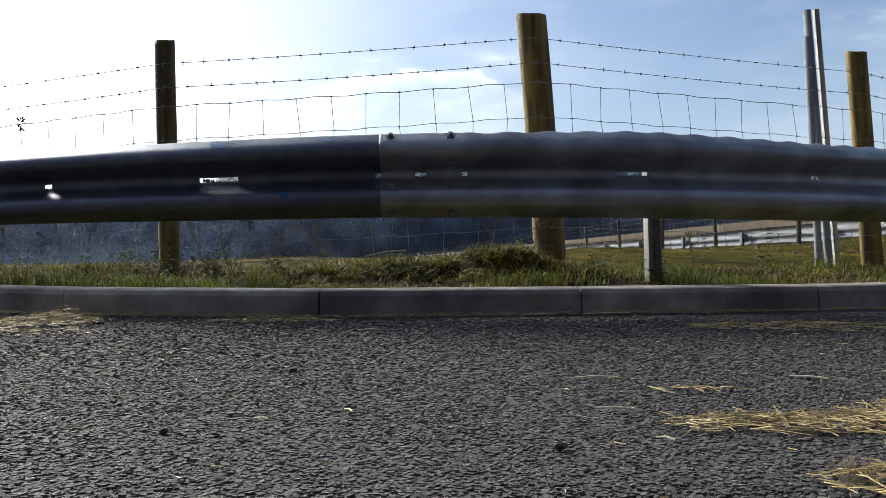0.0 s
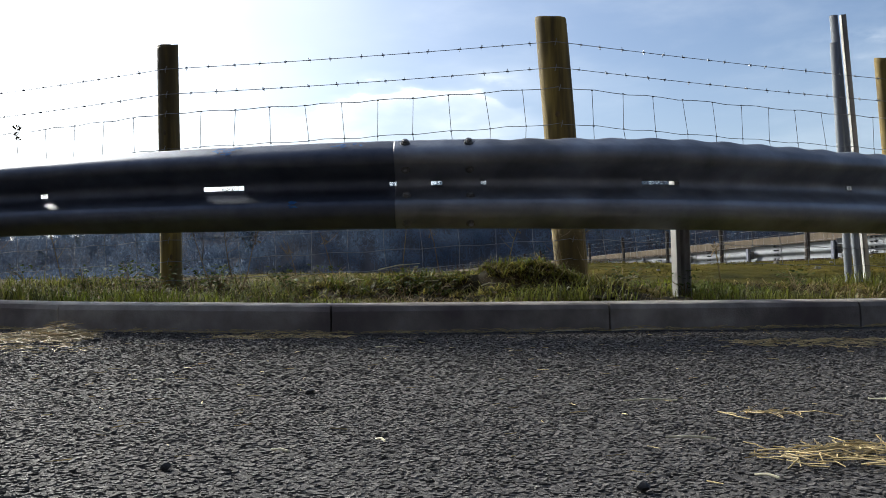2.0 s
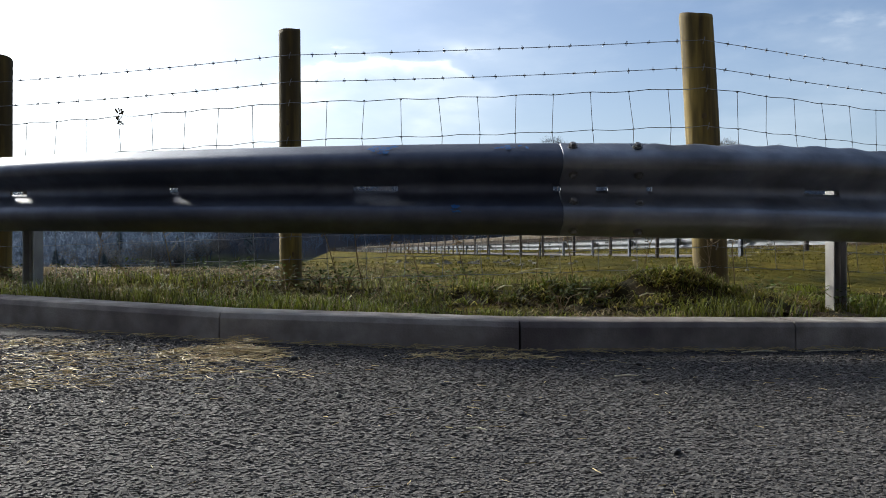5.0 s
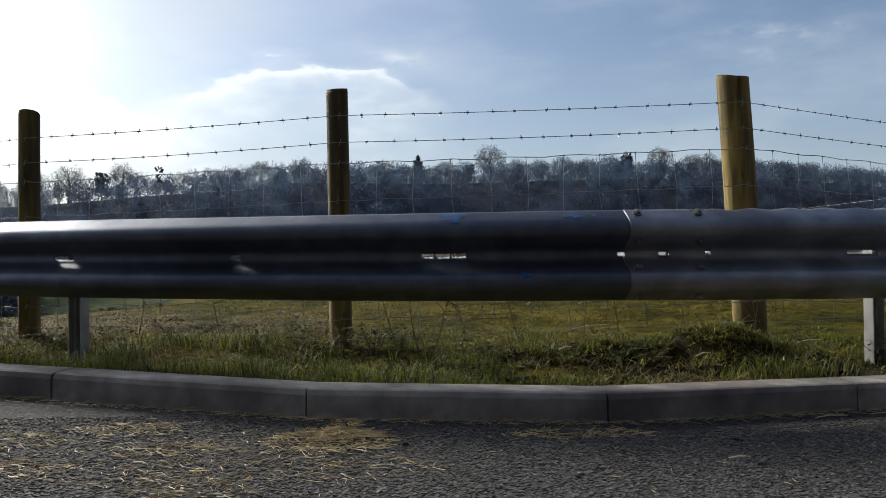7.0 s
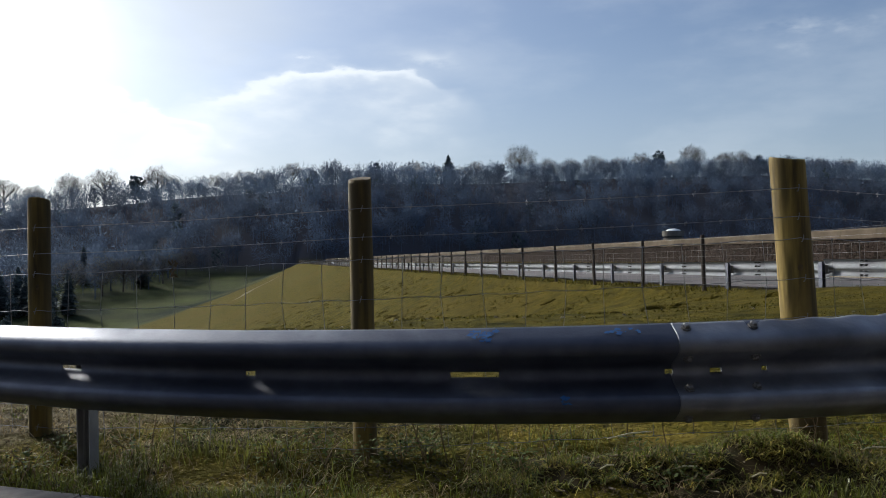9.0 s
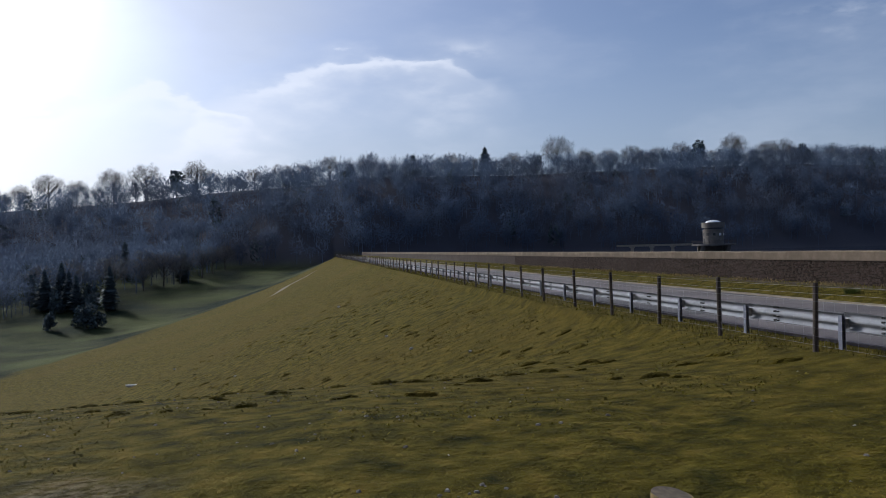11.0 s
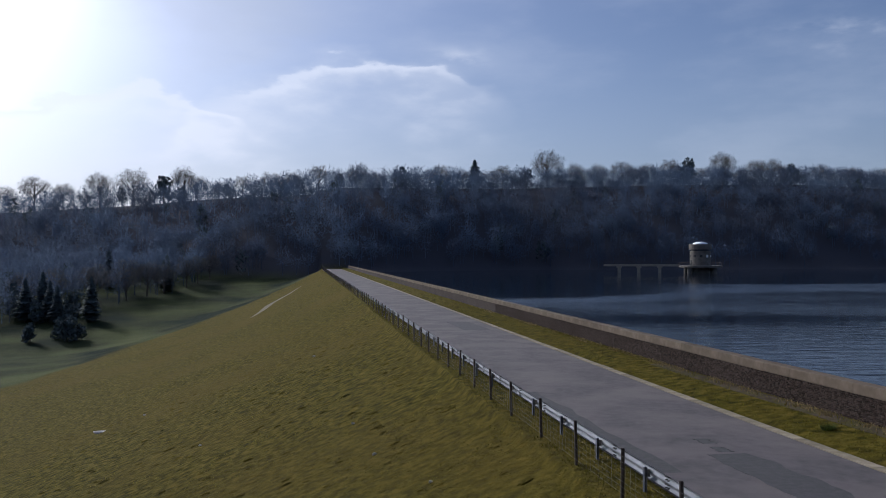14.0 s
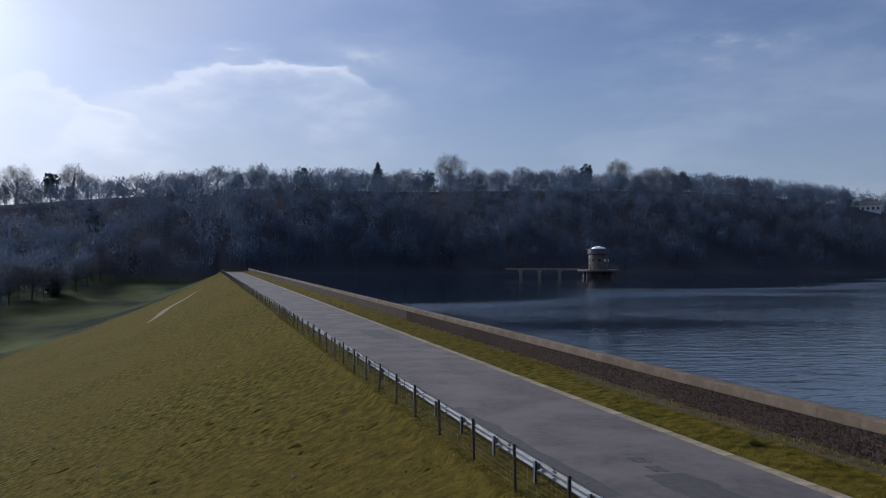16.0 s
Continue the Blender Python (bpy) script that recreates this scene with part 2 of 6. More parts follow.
M_WALL = material("parapet_stone", ((0.020, 0.015, 0.0125), (0.042, 0.031, 0.026)), 5, 0.92, bump=0.7, bump_scale=14, big=(0.5, (0.044, 0.034, 0.028), 0.7), rand=0.22, bump_dist=0.03, spec=0.1)
M_JOINT = material("wall_mortar", ((0.030, 0.024, 0.021), (0.055, 0.045, 0.039)), 5, 0.95)
M_COPING = material("coping_stone", ((0.090, 0.071, 0.052), (0.132, 0.107, 0.081)), 3, 0.95, bump=0.4, bump_scale=20, rand=0.12, big=(0.6, (0.075, 0.058, 0.043), 0.7), spec=0.08)
M_CONC = material("tower_concrete", ((0.11, 0.098, 0.085), (0.18, 0.163, 0.14)), 0.6, 0.9, big=(0.2, (0.10, 0.09, 0.08), 0.6))
M_DARK = material("dark_opening", ((0.02, 0.02, 0.022), (0.04, 0.04, 0.04)), 2, 0.6)
M_DOME = material("white_dome_paint", ((0.74, 0.74, 0.74), (0.82, 0.82, 0.82)), 1, 0.35)
M_WHITE = material("white_render", ((0.66, 0.65, 0.63), (0.80, 0.79, 0.77)), 1, 0.8)
M_SLATE = material("roof_slate", ((0.07, 0.07, 0.075), (0.13, 0.12, 0.12)), 2, 0.7)
M_GLASS = material("window_glass", ((0.02, 0.025, 0.03), (0.05, 0.055, 0.06)), 1, 0.1)
M_BARK = material("bark", ((0.045, 0.036, 0.03), (0.10, 0.085, 0.07)), 1, 0.95, rand=0.2)
M_TWIG = material("bare_twigs", ((0.14, 0.13, 0.12), (0.24, 0.22, 0.20)), 0.12, 0.95, rand=0.25, island=0.0, spec=0.1)
# Bare twigs; the blue of distant haze is put into their base colour.
M_HAZY_WOOD = material("hazy_woodland", ((0.074, 0.106, 0.164), (0.116, 0.158, 0.222)), 0.06, 0.95, island=0.06, spec=0.0, big=(0.022, (0.080, 0.086, 0.105), 0.6))
# Evergreen leaves, lightened and blued so that the colour carries distance haze.
M_HAZY_IVY = material("hazy_evergreen", ((0.050, 0.070, 0.078), (0.092, 0.118, 0.120)), 0.5, 0.9, island=0.4, spec=0.15)
M_GRAVEL = material("spilt_gravel", ((0.10, 0.092, 0.08), (0.21, 0.195, 0.172)), 20, 0.95, island=0.35)
M_EARTH = material("bare_earth", ((0.040, 0.031, 0.022), (0.078, 0.062, 0.044)), 3, 0.95, bump=0.5, big=(0.9, (0.050, 0.048, 0.014), 0.8), spec=0.05)
M_TRACK = material("worn_track", ((0.072, 0.058, 0.022), (0.115, 0.095, 0.045)), 1.6, 0.95)


def turf_material():
    """Pasture: short green turf, yellowed patches, bare soil and stones in the trodden strip by the fence."""
    m = material("pasture", ((0.016, 0.0185, 0.003), (0.066, 0.056, 0.0060), (0.120, 0.092, 0.015)), 2.4, detail=11,
                 big=(0.05, (0.080, 0.060, 0.010), 0.7), spec=0.04, rough=1.0)
    N, L = m.node_tree.nodes, m.node_tree.links
    b = N["Principled BSDF"]
    link = b.inputs["Base Color"].links[0].from_socket
    tc = next(k for k in N if k.bl_idname == "ShaderNodeTexCoord")
    fine = N.new("ShaderNodeTexNoise")
    fine.inputs["Scale"].default_value, fine.inputs["Detail"].default_value = 9, 8
    L.new(tc.outputs["Object"], fine.inputs["Vector"])
    lo = N.new("ShaderNodeTexNoise")
    lo.inputs["Scale"].default_value, lo.inputs["Detail"].default_value = 0.45, 6
    L.new(tc.outputs["Object"], lo.inputs["Vector"])
    at = N.new("ShaderNodeAttribute")
    at.attribute_name = "trodden"
    ad = N.new("ShaderNodeMath")
    L.new(at.outputs["Fac"], ad.inputs[0])
    L.new(lo.outputs[0], ad.inputs[1])
    th = N.new("ShaderNodeMapRange")
    for k, v in zip((1, 2, 3, 4), (0.98, 1.22, 0.0, 0.8)):
        th.inputs[k].default_value = v
    L.new(ad.outputs[0], th.inputs[0])
    soil = N.new("ShaderNodeValToRGB")
    soil.color_ramp.elements[0].position, soil.color_ramp.elements[0].color = 0.4, (0.035, 0.027, 0.016, 1)
    soil.color_ramp.elements[1].position, soil.color_ramp.elements[1].color = 0.62, (0.19, 0.165, 0.12, 1)
    L.new(fine.outputs[0], soil.inputs[0])
    mx = N.new("ShaderNodeMix")
    mx.data_type = "RGBA"
    L.new(th.outputs[0], mx.inputs["Factor"])
    L.new(link, mx.inputs["A"])
    L.new(soil.outputs[0], mx.inputs["B"])
    # woodland floor where the slope is wooded, its grey lifted towards blue haze
    wd = N.new("ShaderNodeAttribute")
    wd.attribute_name = "wooded"
    m2 = N.new("ShaderNodeMix")
    m2.data_type = "RGBA"
    L.new(wd.outputs["Fac"], m2.inputs["Factor"])
    m2.inputs["B"].default_value = (0.06, 0.062, 0.075, 1)
    vd = N.new("ShaderNodeAttribute")
    vd.attribute_name = "valley"
    m3 = N.new("ShaderNodeMix")
    m3.data_type = "RGBA"
    L.new(vd.outputs["Fac"], m3.inputs["Factor"])
    L.new(mx.outputs["Result"], m3.inputs["A"])
    # Greener valley grass, with the shade of its trees put into the darker tone.
    shaded_lush = N.new("ShaderNodeValToRGB")
    shaded_lush.color_ramp.elements[0].position, shaded_lush.color_ramp.elements[0].color = 0.35, (0.010, 0.018, 0.012, 1)
    shaded_lush.color_ramp.elements[1].position, shaded_lush.color_ramp.elements[1].color = 0.70, (0.066, 0.078, 0.028, 1)
    wide = N.new("ShaderNodeTexNoise")
    wide.inputs["Scale"].default_value, wide.inputs["Detail"].default_value = 0.05, 8
    L.new(tc.outputs["Object"], wide.inputs["Vector"])
    L.new(wide.outputs[0], shaded_lush.inputs[0])
    L.new(shaded_lush.outputs[0], m3.inputs["B"])
    L.new(m3.outputs["Result"], m2.inputs["A"])
    L.new(m2.outputs["Result"], b.inputs["Base Color"])
    bp = N.new("ShaderNodeBump")
    bp.inputs["Strength"].default_value, bp.inputs["Distance"].default_value = 0.9, 0.05
    L.new(fine.outputs[0], bp.inputs["Height"])
    lumps = N.new("ShaderNodeTexNoise")
    lumps.inputs["Scale"].default_value, lumps.inputs["Detail"].default_value, lumps.inputs["Roughness"].default_value = 1.6, 7, 0.68
    L.new(tc.outputs["Object"], lumps.inputs["Vector"])
    b2 = N.new("ShaderNodeBump")
    b2.inputs["Strength"].default_value, b2.inputs["Distance"].default_value = 0.9, 0.40
    L.new(lumps.outputs[0], b2.inputs["Height"])
    L.new(bp.outputs[0], b2.inputs["Normal"])
    L.new(b2.outputs[0], b.inputs["Normal"])
    return m


def water_material():
    """Lake water: calm lanes that mirror the wooded bank and wind-ruffled areas that take the sky."""
    m = bpy.data.materials.new("lake_water")
    m.use_nodes = True
    N, L = m.node_tree.nodes, m.node_tree.links
    b = N["Principled BSDF"]
    b.inputs["Base Color"].default_value = (0.006, 0.012, 0.022, 1)
    b.inputs["Roughness"].default_value = 0.1
    b.inputs["IOR"].default_value = 1.33
    tc = N.new("ShaderNodeTexCoord")
    mp = N.new("ShaderNodeMapping")
    mp.inputs["Scale"].default_value = (0.35, 1.0, 1.0)
    L.new(tc.outputs["Object"], mp.inputs[0])
    big = N.new("ShaderNodeTexNoise")
    big.inputs["Scale"].default_value, big.inputs["Detail"].default_value = 0.014, 3
    L.new(mp.outputs[0], big.inputs["Vector"])
    # the wind's edge: calm, dark water beyond it, ruffled water on the near side
    xyz = N.new("ShaderNodeSeparateXYZ")
    L.new(tc.outputs["Object"], xyz.inputs[0])

    def calc(op, *values):
        n = N.new("ShaderNodeMath")
        n.operation = op
        for k, v in enumerate(values):
            if isinstance(v, bpy.types.NodeSocket):
                L.new(v, n.inputs[k])
            else:
                n.inputs[k].default_value = v
        return n.outputs[0]

    edge = N.new("ShaderNodeFloatCurve")
    c = edge.mapping.curves[0]
    for k, (px, py) in enumerate(((-100, 40), (20, 136), (65, 186), (100, 202), (144, 240), (237, 318), (500, 640))):
        if k < 2:
            c.points[k].location = ((px + 100) / 600, py / 640)
        else:
            c.points.new((px + 100) / 600, py / 640)
    edge.mapping.update()
    L.new(calc("MULTIPLY_ADD", xyz.outputs[0], 1 / 600, 1 / 6), edge.inputs["Value"])
    warp = calc("MULTIPLY_ADD", big.outputs[0], 130.0, -68.0)
    near = calc("ADD", calc("SUBTRACT", calc("MULTIPLY", edge.outputs[0], 640.0), xyz.outputs[1]), warp)
    band = N.new("ShaderNodeValToRGB")
    els = band.color_ramp.elements
    for k, (p, v) in enumerate(((0.0, 0.07), (0.26, 0.08), (0.40, 0.30), (0.48, 0.60), (0.66, 0.30), (1.0, 0.26))):
        e = els[k] if k < 2 else els.new(p)
        e.position, e.color = p, (v, v, v, 1)
    L.new(calc("MULTIPLY_ADD", near, 1 / 100, 0.4), band.inputs[0])
    gust = N.new("ShaderNodeTexNoise")
    gust.inputs["Scale"].default_value, gust.inputs["Detail"].default_value, gust.inputs["Roughness"].default_value = 0.05, 6, 0.6
    L.new(mp.outputs[0], gust.inputs["Vector"])
    gr = N.new("ShaderNodeMapRange")
    for k, v in zip((1, 2, 3, 4), (0.36, 0.64, 0.6, 1.05)):
        gr.inputs[k].default_value = v
    L.new(gust.outputs[0], gr.inputs[0])
    # a calmer, darker lane close in, and single bright streaks on the calm water
    dx, dy = calc("MULTIPLY_ADD", xyz.outputs[0], 1 / 24, -32 / 24), calc("ADD", calc("MULTIPLY_ADD", xyz.outputs[1], 1 / 10, -9.5), calc("MULTIPLY_ADD", gust.outputs[0], 2.0, -1.0))
    lane = calc("POWER", 2.718, calc("MULTIPLY", calc("ADD", calc("MULTIPLY", dx, dx), calc("MULTIPLY", dy, dy)), -1.0))
    keep = calc("MULTIPLY_ADD", lane, -0.8, 1.0)
    thin = N.new("ShaderNodeMapping")
    thin.inputs["Scale"].default_value = (0.02, 0.055, 1.0)
    L.new(tc.outputs["Object"], thin.inputs[0])
    st = N.new("ShaderNodeTexNoise")
    st.inputs["Scale"].default_value, st.inputs["Detail"].default_value = 1.0, 4
    L.new(thin.outputs[0], st.inputs["Vector"])
    streak = N.new("ShaderNodeMapRange")
    for k, v in zip((1, 2, 3, 4), (0.66, 0.72, 0.0, 0.5)):
        streak.inputs[k].default_value = v
    L.new(st.outputs[0], streak.inputs[0])
    ruffle = calc("MAXIMUM", calc("MULTIPLY", calc("MULTIPLY", band.outputs[0], gr.outputs[0]), keep), streak.outputs[0])
    w = N.new("ShaderNodeTexNoise")
    w.inputs["Scale"].default_value, w.inputs["Detail"].default_value, w.inputs["Roughness"].default_value = 0.7, 4, 0.6
    L.new(mp.outputs[0], w.inputs["Vector"])
    bp = N.new("ShaderNodeBump")
    bp.inputs["Distance"].default_value = 0.45
    L.new(ruffle, bp.inputs["Strength"])
    rg = N.new("ShaderNodeMapRange")
    rg.inputs[1].default_value, rg.inputs[2].default_value, rg.inputs[3].default_value, rg.inputs[4].default_value = 0.03, 1.0, 0.05, 0.36
    L.new(ruffle, rg.inputs[0])
    L.new(rg.outputs[0], b.inputs["Roughness"])
    L.new(w.outputs[0], bp.inputs["Height"])
    L.new(bp.outputs[0], b.inputs["Normal"])
    return m


M_TURF, M_WATER = turf_material(), water_material()


def let_light_through(m, share):
    """Thin leaves pass part of the light on."""
    N, L = m.node_tree.nodes, m.node_tree.links
    b, out = N["Principled BSDF"], N["Material Output"]
    tr = N.new("ShaderNodeBsdfTranslucent")
    mx = N.new("ShaderNodeMixShader")
    mx.inputs[0].default_value = share
    L.new(b.inputs["Base Color"].links[0].from_socket, tr.inputs[0])
    L.new(b.outputs[0], mx.inputs[1])
    L.new(tr.outputs[0], mx.inputs[2])
    L.new(mx.outputs[0], out.inputs[0])


let_light_through(M_GRASS, 0.35)
# Light through the twigs brightens the backlit wood, in place of haze.
let_light_through(M_HAZY_WOOD, 0.4)
for blade_mat in (M_DRY, M_HEAP, M_LEAF, M_STRAW):
    let_light_through(blade_mat, 0.25)


# ---- mesh helpers ----
class Geo:
    """Vertices and faces gathered for one mesh."""

    def __init__(self):
        self.v, self.f = [], []

    def add(self, verts, faces):
        n = len(self.v)
        self.v.extend(tuple(p) for p in verts)
        self.f.extend(tuple(n + i for i in q) for q in faces)
        return self

    def box(self, x0, x1, y0, y1, z0, z1, m=None):
        vs = [Vector((x, y, z)) for z in (z0, z1) for x, y in ((x0, y0), (x1, y0), (x1, y1), (x0, y1))]
        if m:
            vs = [m @ p for p in vs]
        return self.add(vs, ((3, 2, 1, 0), (4, 5, 6, 7), (0, 1, 5, 4), (1, 2, 6, 5), (2, 3, 7, 6), (3, 0, 4, 7)))

    def tube(self, pts, radii, n=8, caps=True):
        pts = [Vector(p) for p in pts]
        if not hasattr(radii, "__len__"):
            radii = [radii] * len(pts)
        vs, fs = [], []
        for i, p in enumerate(pts):
            d = (pts[min(i + 1, len(pts) - 1)] - pts[max(i - 1, 0)]).normalized()
            a = d.cross(Vector((0, 0, 1)) if abs(d.z) < 0.9 else Vector((1, 0, 0))).normalized()
            b = a.cross(d)
            for k in range(n):
                t = 2 * math.pi * k / n
                vs.append(p + (a * math.cos(t) + b * math.sin(t)) * radii[i])
        for i in range(len(pts) - 1):
            for k in range(n):
                fs.append((i * n + k, i * n + (k + 1) % n, (i + 1) * n + (k + 1) % n, (i + 1) * n + k))
        if caps:
            fs.append(tuple(range(n)))
            fs.append(tuple((len(pts) - 1) * n + k for k in reversed(range(n))))
        return self.add(vs, fs)

    def mesh(self, name, mat, smooth=False):
        me = bpy.data.meshes.new(name)
        me.from_pydata(self.v, [], self.f)
        me.materials.append(mat)
        if smooth:
            me.shade_smooth()
        me.validate()
        return me


def thing(name, at=(0, 0, 0), rz=0.0):
    ob = new(name)
    ob.empty_display_size = 0.1
    ob.matrix_world = pose(*at, 0, 0, rz)
    return ob


def part(name, geo, mat, parent, label="", smooth=False):
    ob = new(name, geo.mesh(name, mat, smooth) if isinstance(geo, Geo) else geo)
    if parent:
        ob.parent = parent
    return tagged(ob, label)


def set_at(ob, m):
    ob.matrix_basis = m
    return ob


def lattice(seed):
    return np.random.RandomState(seed).rand(257, 257)


def vnoise(x, y, size, seed=1, octaves=1):
    """Smooth value noise in 0..1."""
    out, amp, tot = 0.0, 1.0, 0.0
    for o in range(octaves):
        g = lattice(seed + 13 * o)
        a, b = np.asarray(x, float) / size * 2 ** o + 57.3, np.asarray(y, float) / size * 2 ** o + 91.7
        i, j = np.floor(a).astype(int), np.floor(b).astype(int)
        fx, fy = a - i, b - j
        fx, fy = fx * fx * (3 - 2 * fx), fy * fy * (3 - 2 * fy)
        i, j, i1, j1 = i % 256, j % 256, (i + 1) % 256, (j + 1) % 256
        out = out + amp * ((g[i, j] * (1 - fx) + g[i1, j] * fx) * (1 - fy) + (g[i, j1] * (1 - fx) + g[i1, j1] * fx) * fy)
        tot += amp
        amp *= 0.5
    return out / tot


def smooth01(a, b, t):
    t = np.clip((np.asarray(t, float) - a) / (np.asarray(b, float) - a), 0, 1)
    return t * t * (3 - 2 * t)


# ---- plan ----
DAM_X, DAM_DX, DAM_DY, DAM_END = 8.15, -0.1196, 0.9928, 338.0
WATER_Z = -1.3
KERB = [(-4.45, 4.95), (-3.82, 4.24), (-3.09, 3.69), (-2.235, 3.37), (-1.38, 3.03), (-0.47, 2.915), (0.43, 3.066), (1.33, 3.22), (2.19, 3.53), (2.98, 3.99), (3.68, 4.58), (4.28, 5.27)]
RAIL = [(-3.55, 4.72), (-3.0, 4.20), (-2.318, 3.78), (-1.645, 3.513), (-0.915, 3.358), (-0.133, 3.325), (0.709, 3.470), (1.562, 3.776), (2.35, 4.20), (3.05, 4.74), (3.65, 5.38), (4.15, 6.08)]


def dam(u, v, z=0.0):
    """A place on the dam: u along it, v to the water side of the fence."""
    return Vector((DAM_X + u * DAM_DX + v * DAM_DY, u * DAM_DY - v * DAM_DX, z))


def to_uv(x, y):
    return (x - DAM_X) * DAM_DX + y * DAM_DY, (x - DAM_X) * DAM_DY - y * DAM_DX


def kerb_y(x):
    return np.interp(x, [p[0] for p in KERB], [p[1] for p in KERB])


def tarmac_z(x, y):
    """The car park falls gently to the camera's side."""
    return -0.003 - 0.024 * (np.clip(x, -6, 6) + 0.26) + 0.016 * (np.clip(y, -6, 4.2) - 1.31) + 0.019 * smooth01(-1.3, -0.08, y - kerb_y(x))


def kerb_base(x, y):
    """The level from which kerb tops and verge rise."""
    return -0.003 - 0.024 * (np.clip(x, -6, 6) + 0.26) + 0.021 * (np.clip(y, -6, 4.2) - 1.31)


def crest_z(u):
    return 0.10 + 0.13 * np.exp(-np.maximum(u - 12, 0) / 9)


RIDGE_X = [-700, -330, -230, -140, -60, 40, 160, 260, 330, 380, 430, 560, 900]
RIDGE_H = [34, 32, 34, 37, 40.5, 45, 49.5, 51, 48, 43, 39, 36, 35]


def hill_z(x, y):
    foot = np.interp(x, [-500, -200, -90, -30, 60, 500], [400, 380, 352, 350, 405, 450])
    t = np.clip((y - foot) / 120, 0, 1)
    return foot, np.interp(x, RIDGE_X, RIDGE_H) * (1 - (1 - t) ** 1.7)


def terrain_z(x, y):
    """The ground: car park bed, verge, hillside, dam, valley floor, lake bed, far hill, and an unseen bank added behind
    the car park.
    """
    x, y = np.asarray(x, float), np.asarray(y, float)
    u, v = to_uv(x, y)
    w = np.maximum(-v, 0)
    face = crest_z(u) - 0.06 - np.where(w < 100, 0.42 * w - 0.0021 * w * w, 21.0)
    face = face - 60 * smooth01(DAM_END, DAM_END + 60, u)
    near = 0.25 - 0.0072 * np.maximum(y - 7.5, 0) ** 2
    near = near + (vnoise(x, y, 1.3, 3, 3) - 0.5) * 0.10 * smooth01(4.2, 6, y)
    near = near - 0.055 * np.clip(-1.0 - x, 0, 9) * smooth01(4.5, 7.0, y)
    floor = -18 + 0.105 * np.clip(u - 215, 0, 150) + (vnoise(x, y, 60, 5, 2) - 0.5) * 4 * smooth01(-60, -110, v) - 0.02 * np.maximum(-v - 60, 0)
    k = 1.6
    land = np.logaddexp(np.logaddexp(k * face, k * near), k * np.maximum(floor, -30)) / k
    land = np.where(face > np.maximum(near, floor) + 3, face, land)
    land = np.where(v > -0.5, crest_z(u) - 0.05, land)
    land = land + (vnoise(x, y, 3.2, 9, 2) - 0.5) * 0.13 * smooth01(1, 6, w) * smooth01(6, 14, y)
    lake = np.where(v > 10.5, -1.0 - np.minimum((v - 10.5) * 0.5, 8), crest_z(u) - 0.05)
    land = np.where((v > 10.3) & (y > 6), lake, land)
    foot, hill = hill_z(x, y)
    bank = np.where(v > 10.3, -9 + 9.5 * smooth01(foot - 30, foot + 4, y), land)
    land = np.where(y > foot - 30, np.maximum(np.where(v > 10.3, bank, land), np.where(v > 10.3, bank, np.minimum(land, 0)) + hill), land)
    # car park bed and verge
    # Unseen bank behind the car park, added to keep sky light off facing surfaces.
    land = land + 60 * smooth01(-7, -46, y)
    s = y - kerb_y(x)
    verge = kerb_base(x, y) + 0.078 + 0.055 * smooth01(0.15, 1.0, s) + (vnoise(x, y, 0.35, 21, 2) - 0.5) * 0.05
    blend = smooth01(1.0, 2.6, s)
    front = np.where(s > 0.09, verge, tarmac_z(x, y) - 0.12)
    side = (y < 9) & (v < 9)
    # The same added bank on the car park's side.
    front = front + 60 * smooth01(-7, -46, y)
    return np.where(side, front * (1 - blend) + land * blend, land)


def tz(x, y):
    return float(terrain_z(np.array([x]), np.array([y]))[0])


def grid_mesh(name, xs, ys, fz, mat, fx=lambda x, y: x):
    X, Y = np.meshgrid(xs, ys)
    X = fx(X, Y)
    Z = fz(X, Y)
    n, m = len(xs), len(ys)
    co = np.stack([X, Y, Z], -1).reshape(-1, 3)
    a = (np.arange(m - 1)[:, None] * n + np.arange(n - 1)[None]).reshape(-1)
    me = bpy.data.meshes.new(name)
    me.from_pydata(co.tolist(), [], np.stack([a, a + 1, a + n + 1, a + n], 1).tolist())
    me.materials.append(mat)
    me.shade_smooth()
    return me, co


def steps(*spans):
    """Coordinates in spans (start, end, step)."""
    out = []
    for a, b, s in spans:
        out += list(np.arange(a, b - 1e-6, s))
    return np.array(out + [spans[-1][1]])


